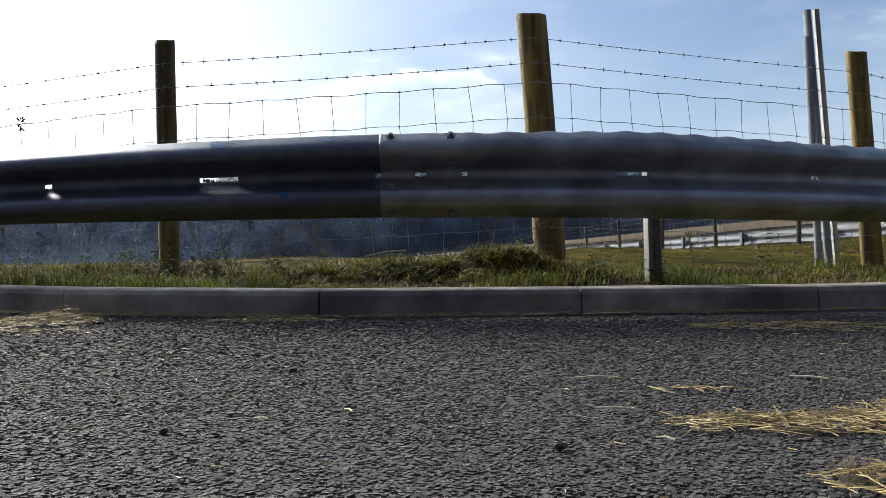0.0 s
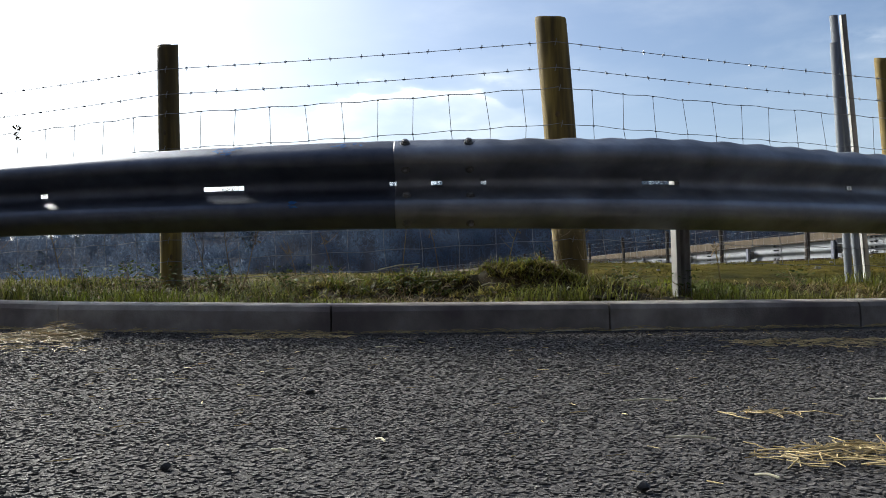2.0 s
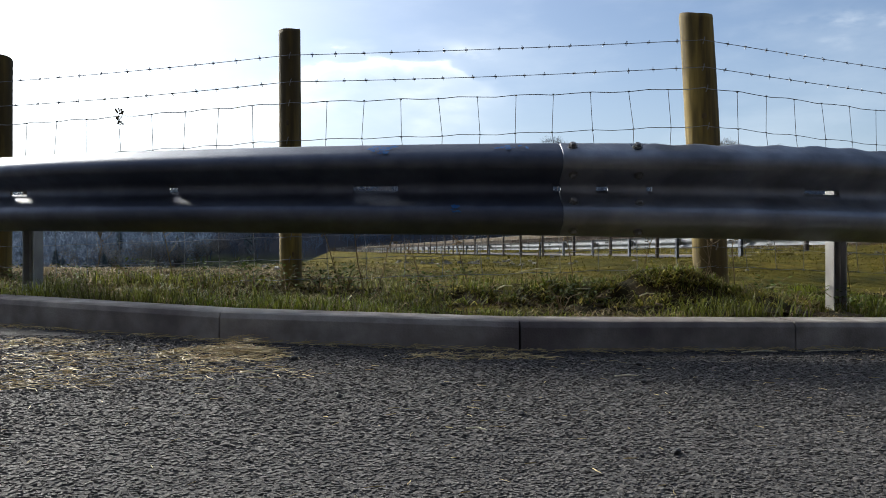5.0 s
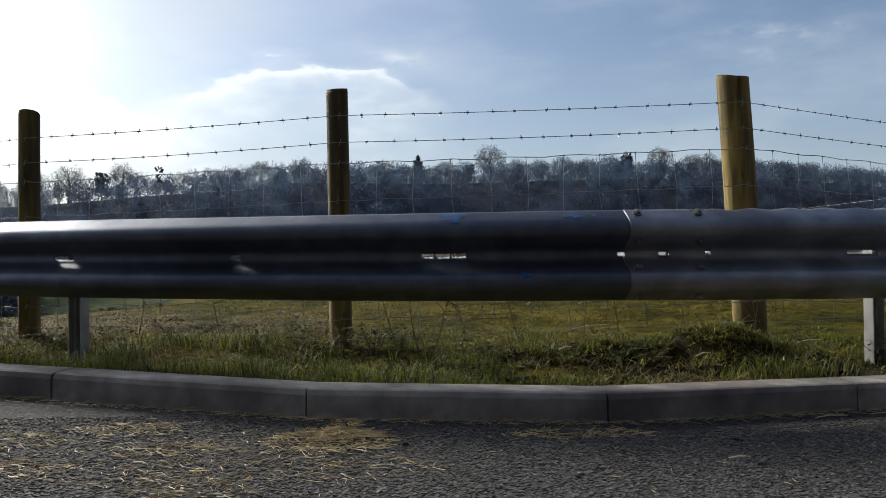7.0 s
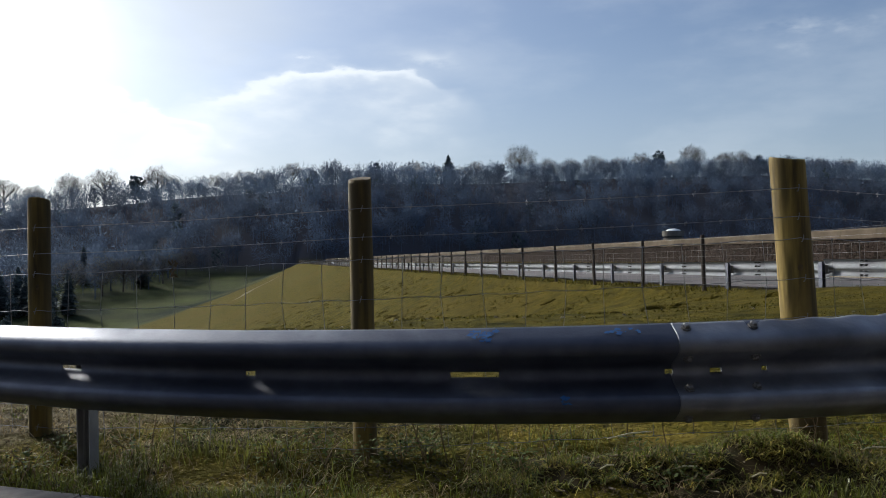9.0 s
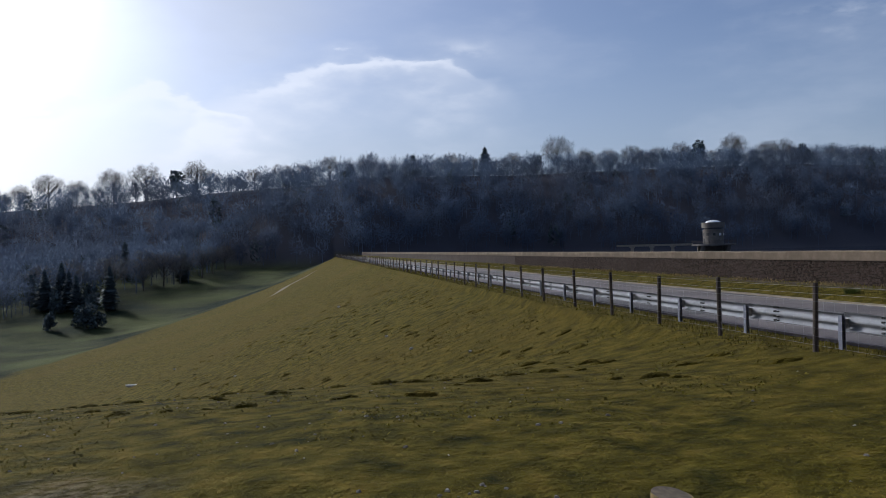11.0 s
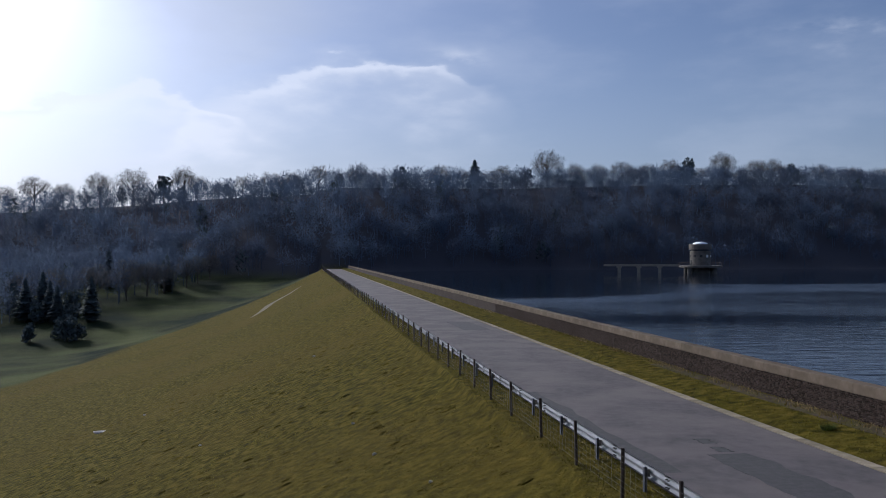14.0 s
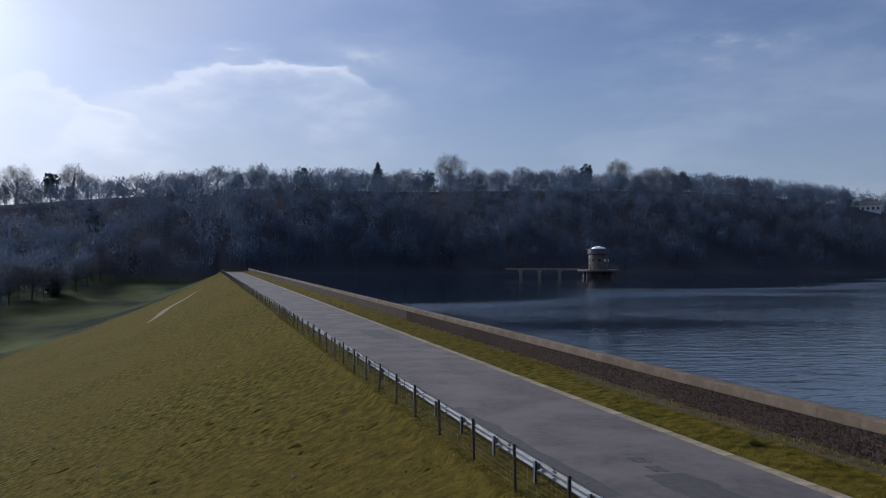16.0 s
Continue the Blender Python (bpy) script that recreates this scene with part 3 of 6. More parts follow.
def build_ground():
    xs = np.concatenate([-np.geomspace(3000, 72, 26)[:-1], steps((-72, -20, 1.6), (-20, -5, 0.6), (-5, 5.5, 0.1), (5.5, 19.5, 0.25), (19.5, 40, 2)), np.geomspace(44, 3000, 30)])
    ys = np.concatenate([-np.geomspace(600, 4, 12), steps((-3, 2.5, 0.5), (2.5, 6, 0.08), (6, 30, 0.4), (30, 120, 2.5), (120, 330, 5), (330, 540, 5)), np.geomspace(560, 4000, 16)])
    me, co = grid_mesh("ground", xs, ys, terrain_z, M_TURF, lambda x, y: x + np.clip(y, 0, 345) * (DAM_DX / DAM_DY))
    x, y = co[:, 0], co[:, 1]
    u, v = to_uv(x, y)
    tr = 0.50 * (1 - smooth01(0.3, 1.3, y - kerb_y(x))) * (y < 7) + (0.08 + 0.44 * (1 - smooth01(-2.6, -0.9, x))) * smooth01(3.9, 4.6, y) * (1 - smooth01(8, 14, y)) + 0.30 * np.exp(-((v + 0.8) / 1.5) ** 2) * (y > 9) * (y < 60)
    at = me.attributes.new("trodden", "FLOAT", "POINT")
    at.data.foreach_set("value", tr.astype(np.float32))
    # Beyond this toe line the turf takes the valley green with painted shade.
    toe = np.interp(u, [0, 60, 100, 158, 205, 250, 300, 340], [40, 58, 66, 58, 43.5, 27, 11, 2])
    at = me.attributes.new("valley", "FLOAT", "POINT")
    at.data.foreach_set("value", (smooth01(-1.5, 2.5, -v - toe + (vnoise(x, y, 9, 81, 2) - 0.5) * 5) * (y > 60)).astype(np.float32))
    foot, hill = hill_z(x, y)
    at = me.attributes.new("wooded", "FLOAT", "POINT")
    wood = smooth01(np.where(v > 10, -32, -4), np.where(v > 10, -26, 6), y - foot) * (1 - smooth01(150, 175, y - foot))
    # The unseen bank (y < -6) takes the wooded colour, to reflect dark.
    at.data.foreach_set("value", np.maximum(wood, np.maximum(((x < -150) & (y > 180)) * 0.8, (y < -6) * 1.0)).astype(np.float32))
    return tagged(new("ground", me), "green and yellow sheep-grazed pasture on the dam slope and valley", kind="structure")


build_ground()


def build_car_park():
    xs = steps((-60, -8, 4), (-8, 8, 0.12), (8, 60, 4))
    fr = np.concatenate([steps((-11, -2, 1), (-2, 0.0, 0.1)), [0.012]])
    X, S = np.meshgrid(xs, fr)
    Y = kerb_y(X) + S
    Z = tarmac_z(X, Y) + (vnoise(X, Y, 0.5, 31, 2) - 0.5) * 0.006
    n, m = len(xs), len(fr)
    a = (np.arange(m - 1)[:, None] * n + np.arange(n - 1)[None]).reshape(-1)
    me = bpy.data.meshes.new("car_park")
    me.from_pydata(np.stack([X, Y, Z], -1).reshape(-1, 3).tolist(), [], np.stack([a, a + 1, a + n + 1, a + n], 1).tolist())
    me.materials.append(M_ASPHALT)
    me.shade_smooth()
    return tagged(new("car_park", me), "dark coarse asphalt of a car park beside the kerb", kind="structure")


car_park = build_car_park()


def build_kerb():
    """Bull-nosed concrete kerb stones with open joints; each stone is a piece."""
    kerb = tagged(thing("kerb"), "grey concrete kerb stones round the car park edge", kind="structure")
    prof = [(0.0, -0.12), (0.004, 0.075), (0.012, 0.090), (0.024, 0.094), (0.125, 0.096), (0.125, -0.12)]
    for (x0, y0), (x1, y1) in zip(KERB, KERB[1:]):
        a, b = Vector((x0, y0, 0)), Vector((x1, y1, 0))
        d = (b - a).normalized()
        nrm = Vector((-d.y, d.x, 0))
        ln = (b - a).length
        g, ks = Geo(), 7
        vs = []
        for i in range(ks):
            t = 0.004 + (ln - 0.008) * i / (ks - 1)
            for o, h in prof:
                e = 0.002 * math.sin(7 * t + x0 * 5)
                p = a + d * t + nrm * (o + (e if o < 0.03 else 0))
                vs.append((p.x, p.y, kerb_base(p.x, p.y) + h + (0.006 if h > 0 else 0)))
        n = len(prof)
        fs = [(i * n + k, (i + 1) * n + k, (i + 1) * n + k + 1, i * n + k + 1) for i in range(ks - 1) for k in range(n - 1)]
        fs += [tuple(range(n)), tuple((ks - 1) * n + k for k in reversed(range(n)))]
        part("kerb_stone", g.add(vs, fs), M_KERB, kerb)
    return kerb


build_kerb()


# ---- dam crest: road, verge, parapet ----
def strip(u0, u1, du, lines, mat, name, label, parent=None):
    """A ribbon along the dam; lines are (v, height over the crest)."""
    us = np.arange(u0, u1 + du / 2, du)
    n = len(lines)
    vs = [dam(u, v, float(crest_z(u)) + h) for u in us for v, h in lines]
    fs = [(i * n + k, i * n + k + 1, (i + 1) * n + k + 1, (i + 1) * n + k) for i in range(len(us) - 1) for k in range(n - 1)]
    ob = part(name, Geo().add(vs, fs), mat, parent, label)
    return tagged(ob, kind="structure")


strip(2, DAM_END + 30, 3, [(1.3, -0.2), (1.3, 0.0), (2.6, 0.015), (4.4, 0.03), (6.2, 0.015), (7.5, 0.0), (7.5, -0.2)], M_ROAD, "road", "grey worn asphalt service road along the dam crest")
strip(2, DAM_END + 20, 3, [(7.84, 0.012), (8.2, 0.10), (9.2, 0.24), (10.2, 0.36), (10.3, -0.6)], M_TURF, "grass_verge", "strip of rough grass between the road and the parapet wall")


strip(13, 43, 3, [(9.5, 0.26), (9.55, 0.292), (9.85, 0.322), (10.12, 0.352), (10.14, 0.30)], M_EARTH, "wall_foot_path", "narrow bare earth path along the parapet foot")


def build_road_patches():
    rnd = random.Random(5)
    for u0, u1, v0, v1 in ((24.0, 37.4, 1.42, 2.3), (21.1, 25.7, 3.9, 5.3), (15.5, 21.3, 2.4, 3.3), (27.0, 27.7, 4.45, 4.85), (25.9, 26.6, 4.4, 4.75), (20.2, 20.9, 4.9, 5.5), (66, 74, 4.6, 6.6)):
        us = np.linspace(u0, u1, 14)
        vs, h = [], 0.008
        for u in us:
            a, b = v0 + rnd.uniform(-0.06, 0.06), v1 + rnd.uniform(-0.12, 0.12) - 0.9 * max(0, (u - u0) / (u1 - u0) - 0.8) * (v1 - v0)
            for v in (a, b):
                base = float(crest_z(u)) + float(np.interp(v, [1.3, 2.6, 4.4, 6.2, 7.5], [0, 0.015, 0.03, 0.015, 0]))
                vs += [dam(u, v, base - 0.03), dam(u, v, base + h)]
        fs = [(i * 4 + 1, i * 4 + 3, i * 4 + 7, i * 4 + 5) for i in range(len(us) - 1)]
        fs += [(i * 4, i * 4 + 1, i * 4 + 5, i * 4 + 4) for i in range(len(us) - 1)] + [(i * 4 + 3, i * 4 + 2, i * 4 + 6, i * 4 + 7) for i in range(len(us) - 1)]
        tagged(part("asphalt_patch", Geo().add(vs, fs), M_PATCH, None, "dark asphalt repair patch in the service road"), kind="structure")


build_road_patches()


# ---- guard rail profile ----
W_HALF = [(0.006, 0.155), (0.016, 0.150), (0.056, 0.126), (0.069, 0.116), (0.078, 0.104), (0.082, 0.092), (0.082, 0.080), (0.078, 0.069), (0.069, 0.060), (0.030, 0.038), (0.014, 0.027), (0.005, 0.017), (0.001, 0.007)]
W_BEAM = W_HALF + [(d, -h) for d, h in reversed(W_HALF)]
SLOT_ROW = 12                                      # the profile's face in which slots are cut


def catmull(pts, t):
    i = min(max(int(t), 0), len(pts) - 2)
    f = t - i
    p0, p1, p2, p3 = (Vector(pts[min(max(k, 0), len(pts) - 1)]) for k in (i - 1, i, i + 1, i + 2))
    return 0.5 * ((2 * p1) + (p2 - p0) * f + (2 * p0 - 5 * p1 + 4 * p2 - p3) * f * f + (3 * p1 - p0 - 3 * p2 + p3) * f ** 3)


def near_line(pts, step=0.02):
    """Places along a curve, at even steps of its length, with the way and the length so far."""
    raw = [catmull(pts, i * 0.01) for i in range((len(pts) - 1) * 100 + 1)]
    acc = np.concatenate([[0], np.cumsum([(b - a).length for a, b in zip(raw, raw[1:])])])
    s = np.arange(0, acc[-1], step)
    x, y = np.interp(s, acc, [p[0] for p in raw]), np.interp(s, acc, [p[1] for p in raw])
    return s, x, y


def rail_z(x):
    return 0.556 - 0.0065 * x


def rail_spread(x, up):
    """How far the beam's edge stands from its slots: the beam has been flattened and opened towards one end."""
    if up:
        return float(np.interp(x, [-1.6, -0.9, 0.0, 0.75, 1.55], [0.143, 0.149, 0.159, 0.172, 0.150])) / 0.155
    return float(np.interp(x, [-1.6, -0.9, -0.3, 0.0, 0.75, 1.55], [0.149, 0.156, 0.162, 0.168, 0.180, 0.188])) / 0.155


def build_near_rail():
    rail = tagged(thing("guard_rail", (RAIL[6][0], RAIL[6][1], 0.0)), "dull galvanised corrugated steel guard rail behind the kerb", "guard rail")
    inv = rail.matrix_world.inverted()
    s, X, Y = near_line(RAIL, 0.005)
    tx, ty = np.gradient(X, s), np.gradient(Y, s)
    s_of = lambda x: float(np.interp(x, X, s))
    joint = s_of(-0.285)
    # slots: centre, half length
    slots = [(s_of(-2.318), 0.045), (s_of(-1.645), 0.017), (s_of(-0.915), 0.078), (s_of(-0.133), 0.021), (s_of(-0.29), 0.013), (s_of(0.035), 0.011), (s_of(0.709), 0.078), (s_of(1.562), 0.017), (s_of(2.4), 0.06)]

    def beam(a, b, proud, name, wave):
        idx = [i for i in range(len(s)) if a <= s[i] <= b]
        g, n = Geo(), len(W_BEAM)
        vs = []
        for i in idx:
            nx, ny = ty[i], -tx[i]
            for k, (dpt, h) in enumerate(W_BEAM):
                e = 0.0
                if k < 3 and wave:
                    e = wave * (0.5 - 0.5 * math.cos(2 * math.pi * s[i] / 0.16)) * (1 - k / 3) * (1 if s[i] > joint + 0.25 else 0.2)
                o = dpt + proud
                z = rail_z(X[i]) + h * rail_spread(X[i], h > 0) - e + 0.004 * math.sin(s[i] * 1.7) * (1 if h < 0 else 0.3)
                vs.append(inv @ Vector((X[i] + nx * o, Y[i] + ny * o, z)))
        fs = []
        for r in range(len(idx) - 1):
            mid = (s[idx[r]] + s[idx[r + 1]]) / 2
            for k in range(n - 1):
                if k == SLOT_ROW and any(abs(mid - c) < hl for c, hl in slots):
                    continue
                fs.append((r * n + k, r * n + k + 1, (r + 1) * n + k + 1, (r + 1) * n + k))
        ob = part(name, g.add(vs, fs), M_GALV_NEW if proud else M_GALV, rail, "", True)
        sol = ob.modifiers.new("thickness", "SOLIDIFY")
        sol.thickness, sol.offset = 0.003, -1
        return ob

    left = beam(0.0, joint + 0.32, 0.0, "beam", 0.0)
    right = beam(joint, s[-1], 0.0036, "beam", 0.006)

    def on_rail(x, row, out=0.0):
        """A place on the beam's face and its outward direction; row is a height on the profile."""
        i = int(np.searchsorted(s, s_of(x)))
        hs = [h for _, h in W_BEAM][::-1]
        ds = [d for d, _ in W_BEAM][::-1]
        d0, d1 = np.interp(row, hs, ds), np.interp(row + 0.004, hs, ds)
        n2 = Vector((ty[i], -tx[i], 0))
        nrm = Vector((n2.x * 0.004, n2.y * 0.004, -(d1 - d0))).normalized()
        p = Vector((X[i], Y[i], rail_z(X[i]) + row * rail_spread(X[i], row > 0))) + n2 * (d0 + 0.0045)
        return p + nrm * out, nrm

    for x in (-0.246, -0.022):
        for row in (0.140, 0.045, -0.048, -0.138):
            p, nrm = on_rail(x, row)
            g = Geo().tube([p - nrm * 0.002, p + nrm * 0.004], 0.017, 10).tube([p + nrm * 0.004, p + nrm * 0.012, p + nrm * 0.015], [0.0125, 0.012, 0.008], 6)
            for k, q in enumerate(g.v):
                g.v[k] = tuple(inv @ Vector(q))
            part("bolt", g, M_BOLT, rail, "dark steel bolt")

    def flake(x0, x1, row0, row1, mat, label, seed):
        """A scrape or a splash of paint lying on the beam, with a ragged edge."""
        r = random.Random(seed)
        g = Geo()
        n = 9
        vs = []
        for i in range(n):
            x = x0 + (x1 - x0) * i / (n - 1)
            m = (row0 + row1) / 2 + (row1 - row0) * 0.2 * r.uniform(-1, 1)
            hw = (row1 - row0) / 2 * (0.25 + 0.75 * math.sin(math.pi * (i + 0.5) / n)) * r.uniform(0.6, 1.1)
            for row in (m - hw, m, m + hw):
                vs.append(inv @ on_rail(x, row, 0.0012)[0])
        fs = [(i * 3 + k, i * 3 + k + 1, (i + 1) * 3 + k + 1, (i + 1) * 3 + k) for i in range(n - 1) for k in (0, 1)]
        part("paint_mark", g.add(vs, fs), mat, rail, label)

    rs = random.Random(12)
    for cx, cr, wx, wr, count, size in ((-0.895, 0.134, 0.028, 0.014, 22, 1.2), (-0.885, 0.118, 0.018, 0.012, 12, 1.0), (-0.64, -0.078, 0.010, 0.012, 10, 1.1), (-0.45, 0.138, 0.040, 0.006, 11, 1.1)):
        for k in range(count):
            x, row, q = rs.gauss(cx, wx * 0.7), min(0.143, rs.gauss(cr, wr * 0.7)), rs.uniform(0.3, 1.0) * size
            flake(x - 0.009 * q, x + 0.009 * q, row - 0.004 * q, row + 0.004 * q, M_BLUE, "splash of blue spray paint", k + int(cx * 100))
    # sigma posts behind the beam
    for x in (-2.29, 0.80, 3.35):
        i = int(np.searchsorted(s, s_of(x)))
        n2, t2 = Vector((ty[i], -tx[i], 0)), Vector((tx[i], ty[i], 0))
        c = Vector((X[i], Y[i], 0)) - n2 * 0.012
        prof = [(-0.030, 0.0), (-0.030, -0.026), (-0.022, -0.026), (-0.022, -0.052), (0.022, -0.052), (0.022, -0.026), (0.030, -0.026), (0.030, 0.0)]
        th = 0.005
        g = Geo()
        zs = (tz(c.x, c.y) - 0.3, rail_z(X[i]) + 0.12)
        outer = [c + t2 * a + n2 * b for a, b in prof]
        inner = [c + t2 * (a * 0.86) + n2 * (b * 0.9 - th if b < 0 else b) for a, b in prof]
        ring = outer + inner[::-1]
        m = len(ring)
        vs = [inv @ Vector((p.x, p.y, z)) for z in zs for p in ring]
        fs = [(k, (k + 1) % m, m + (k + 1) % m, m + k) for k in range(m)]
        fs += [(m + k, m + k + 1, 2 * m - 2 - k, 2 * m - 1 - k) for k in range(7)]
        part("post", g.add(vs, fs), M_SIGMA, rail, "galvanised steel channel post")
    return rail


build_near_rail()


# ---- near stock fence ----
FENCE = [((-5.0, 5.9), 1.22, 0.050, 0, 0), ((-3.75, 4.95), 1.22, 0.052, 0, 0), ((-2.62, 4.28), 1.226, 0.044, 0.4, 0), ((-1.279, 3.872), 1.261, 0.044, -0.2, 0), ((0.385, 3.785), 1.309, 0.066, -3.0, 0.6),
         ((2.07, 4.36), 1.245, 0.050, -2.5, 0.5), ((3.45, 5.35), 1.22, 0.055, 0, 0), ((4.75, 6.85), 1.22, 0.055, 0, 0), ((5.85, 8.9), 1.24, 0.055, 0, 0)]


def build_near_fence():
    fence = tagged(thing("stock_fence", (0.385, 3.785, tz(0.385, 3.785))), "timber post fence with barbed wire and square netting", "fence")
    inv = fence.matrix_world.inverted()
    rnd = random.Random(3)
    tops, leans = [], []
    for (x, y), top, r, lean, fwd in FENCE:
        top -= 0.019
        z0 = tz(x, y) - 0.15
        g, n = Geo(), 18
        rings = [z0 + (top - z0) * k / 7 for k in range(7)] + [top - 0.022, top - 0.006, top]
        pts, rad = [], []
        ph = rnd.uniform(0, 6)
        for z in rings:
            h = z - 0.2
            pts.append((x + math.tan(radians(lean)) * (h - 0.55), y + math.tan(radians(fwd)) * h, z))
            rad.append(r * (1.04 - 0.05 * (z - z0) / (top - z0)) * (0.965 if z == top else 1))
        vs, fs = [], []
        for i, p in enumerate(pts):
            for k in range(n):
                a = 2 * math.pi * k / n
                rr = rad[i] * (1 + 0.025 * math.sin(3 * a + ph) + 0.012 * math.sin(5 * a + p[2] * 9))
                tilt = 0.012 * math.cos(a + ph) if i == len(pts) - 1 else 0
                vs.append(inv @ Vector((p[0] + rr * math.cos(a), p[1] + rr * math.sin(a), p[2] + tilt)))
        for i in range(len(pts) - 1):
            fs += [(i * n + k, i * n + (k + 1) % n, (i + 1) * n + (k + 1) % n, (i + 1) * n + k) for k in range(n)]
        post = part("post", g.add(vs, fs), M_POST, fence, "round green-brown treated pine post", True)
        cap = Geo().add([vs[(len(pts) - 1) * n + k] for k in range(n)], [tuple(range(n))])
        part("end_grain", cap, M_POST_END, post, "dark weathered end grain")
        for hz, sx in ((rnd.uniform(0.84, 0.88), rnd.uniform(-0.6, 0.2)), (rnd.uniform(0.3, 0.5), 0.3)):
            px = np.interp(hz, [q[2] for q in pts], [q[0] for q in pts])
            kn = Geo()
            rim = []
            for k in range(8):
                a = 2 * math.pi * k / 8
                ang = -math.pi / 2 + sx + 0.16 * math.cos(a)
                rim.append(inv @ Vector((px + (r * 1.035) * math.cos(ang), y + math.tan(radians(fwd)) * (hz - 0.2) + (r * 1.035) * math.sin(ang), hz + 0.013 * math.sin(a))))
            ang = -math.pi / 2 + sx
            rim.append(inv @ Vector((px + r * 1.09 * math.cos(ang), y + math.tan(radians(fwd)) * (hz - 0.2) + r * 1.09 * math.sin(ang), hz)))
            part("knot", kn.add(rim, [(k, (k + 1) % 8, 8) for k in range(8)]), M_KNOT, post)
        tops.append(lambda z, pts=pts, r=r: Vector((np.interp(z, [q[2] for q in pts], [q[0] for q in pts]), np.interp(z, [q[2] for q in pts], [q[1] for q in pts]) - r - 0.004, z)))
    hts = [f[1] - 0.019 for f in FENCE]
    staple = None
    for i in range(1, 7):
        for drop in (0.115, 0.222, 0.305, 0.455, 0.60, 0.73, 0.84, 0.93):
            p = inv @ (tops[i](hts[i] - drop) + Vector((rnd.uniform(-0.008, 0.008), 0.002, 0)))
            if staple is None:
                g = Geo().tube([(-0.004, 0.012, -0.012), (-0.003, -0.002, -0.012), (0.0, -0.005, 0), (0.003, -0.002, 0.012), (0.004, 0.012, 0.012)], 0.0019, 5)
                staple = part("staple", g, M_BOLT, fence, "steel wire staple")
                ob = staple
            else:
                ob = new("staple", staple.data)
                ob.parent = fence
            ob.location = p

    def wire(drop, rad, sag, name, label, barbs=False, wave=0.0):
        g = Geo()
        for i in range(len(tops) - 1):
            za, zb = hts[i] - drop, hts[i + 1] - drop
            a, b = tops[i](za), tops[i + 1](zb)
            m = 22
            pts = []
            for k in range(m + 1):
                t = k / m
                p = a.lerp(b, t)
                p.z += -sag * 4 * t * (1 - t) + wave * math.sin(k * 1.9 + i)
                pts.append(inv @ p)
            g.tube(pts, rad, 5, False)
            if barbs:
                nb = int((b - a).length / 0.10)
                for k in range(1, nb):
                    t = (k + rnd.uniform(-0.2, 0.2)) / nb
                    p = inv @ (a.lerp(b, t) + Vector((0, 0, -sag * 4 * t * (1 - t))))
                    d = (b - a).normalized()
                    g.tube([p - d * 0.006, p + d * 0.006], 0.0032, 5, True)
                    for q in range(2):
                        w = Vector((rnd.uniform(-0.4, 0.4), rnd.uniform(-1, 1), rnd.choice((-1, 1)) * rnd.uniform(0.5, 1))).normalized()
                        g.tube([p - w * 0.011, p + w * 0.011], [0.0004, 0.0012], 3, False)
        return part(name, g, M_WIRE, fence, label)

    wire(0.115, 0.0014, 0.006, "barbed_wire", "rusty grey barbed wire", True)
    wire(0.222, 0.0014, 0.008, "barbed_wire", "rusty grey barbed wire", True)
    drops = [0.305, 0.455, 0.60, 0.73, 0.84, 0.93, 1.01]
    for k, dr in enumerate(drops):
        wire(dr, 0.0013 if k else 0.0016, 0.004, "netting_wire", "", False, 0.0035)
    for i in range(len(tops) - 1):
        ln = (tops[i + 1](1) - tops[i](1)).length
        nb = int(round(ln / 0.152))
        for k in range(1, nb):
            t = k / nb
            g, pts = Geo(), []
            for j, dr in enumerate(drops):
                a, b = tops[i](hts[i] - dr), tops[i + 1](hts[i + 1] - dr)
                p = a.lerp(b, t)
                p.z -= 0.004 * 4 * t * (1 - t)
                p += (b - a).normalized() * (0.010 * math.sin(j * 2.1 + k * 1.3) * (1 if j in (1, 2) else 0.4))
                pts.append(inv @ p)
            g.tube(pts, 0.0012, 4, False)
            for p in pts:
                g.tube([p - Vector((0.004, 0, 0)), p + Vector((0.004, 0, 0))], 0.0024, 4, True)
            part("netting_stay", g, M_WIRE, fence)
    return fence


build_near_fence()


def build_poles():
    """Bare scaffold tubes and an angle bar standing by the corner post."""
    spec = ((1.845, 4.40, 1.32, 0.018, 1.3, "shorter bare galvanised scaffold tube beside the fence"), (1.905, 4.42, 1.46, 0.019, 3.2, "tall bare galvanised scaffold tube beside the fence"))
    for x, y, top, r, lean, label in spec:
        p = tagged(thing("steel_pole", (x, y, tz(x, y))), label, "pole", "steel poles by the fence")
        h = top - tz(x, y)
        k = -math.tan(radians(lean))
        g = Geo()
        ring = lambda rr, z: [(rr * math.cos(2 * math.pi * i / 14) + k * z, rr * math.sin(2 * math.pi * i / 14), z) for i in range(14)]
        vs = ring(r, -0.2) + ring(r, h) + ring(r * 0.84, h) + ring(r * 0.84, h - 0.3)
        fs = [(a * 14 + i, a * 14 + (i + 1) % 14, (a + 1) * 14 + (i + 1) % 14, (a + 1) * 14 + i) for a in range(3) for i in range(14)]
        part("tube", g.add(vs, fs), M_GALV_FAR, p, "", True)
    p = tagged(thing("angle_bar", (1.955, 4.43, tz(1.955, 4.43))), "thin dark steel angle bar leaning by the fence", "pole")
    m = pose(0, 0, 0, 0, -3.0, 0)
    part("bar", Geo().box(-0.012, 0.012, -0.003, 0.003, -0.15, 1.33, m).box(-0.012, -0.007, -0.003, 0.022, -0.15, 1.33, m), M_SIGMA, p)


build_poles()


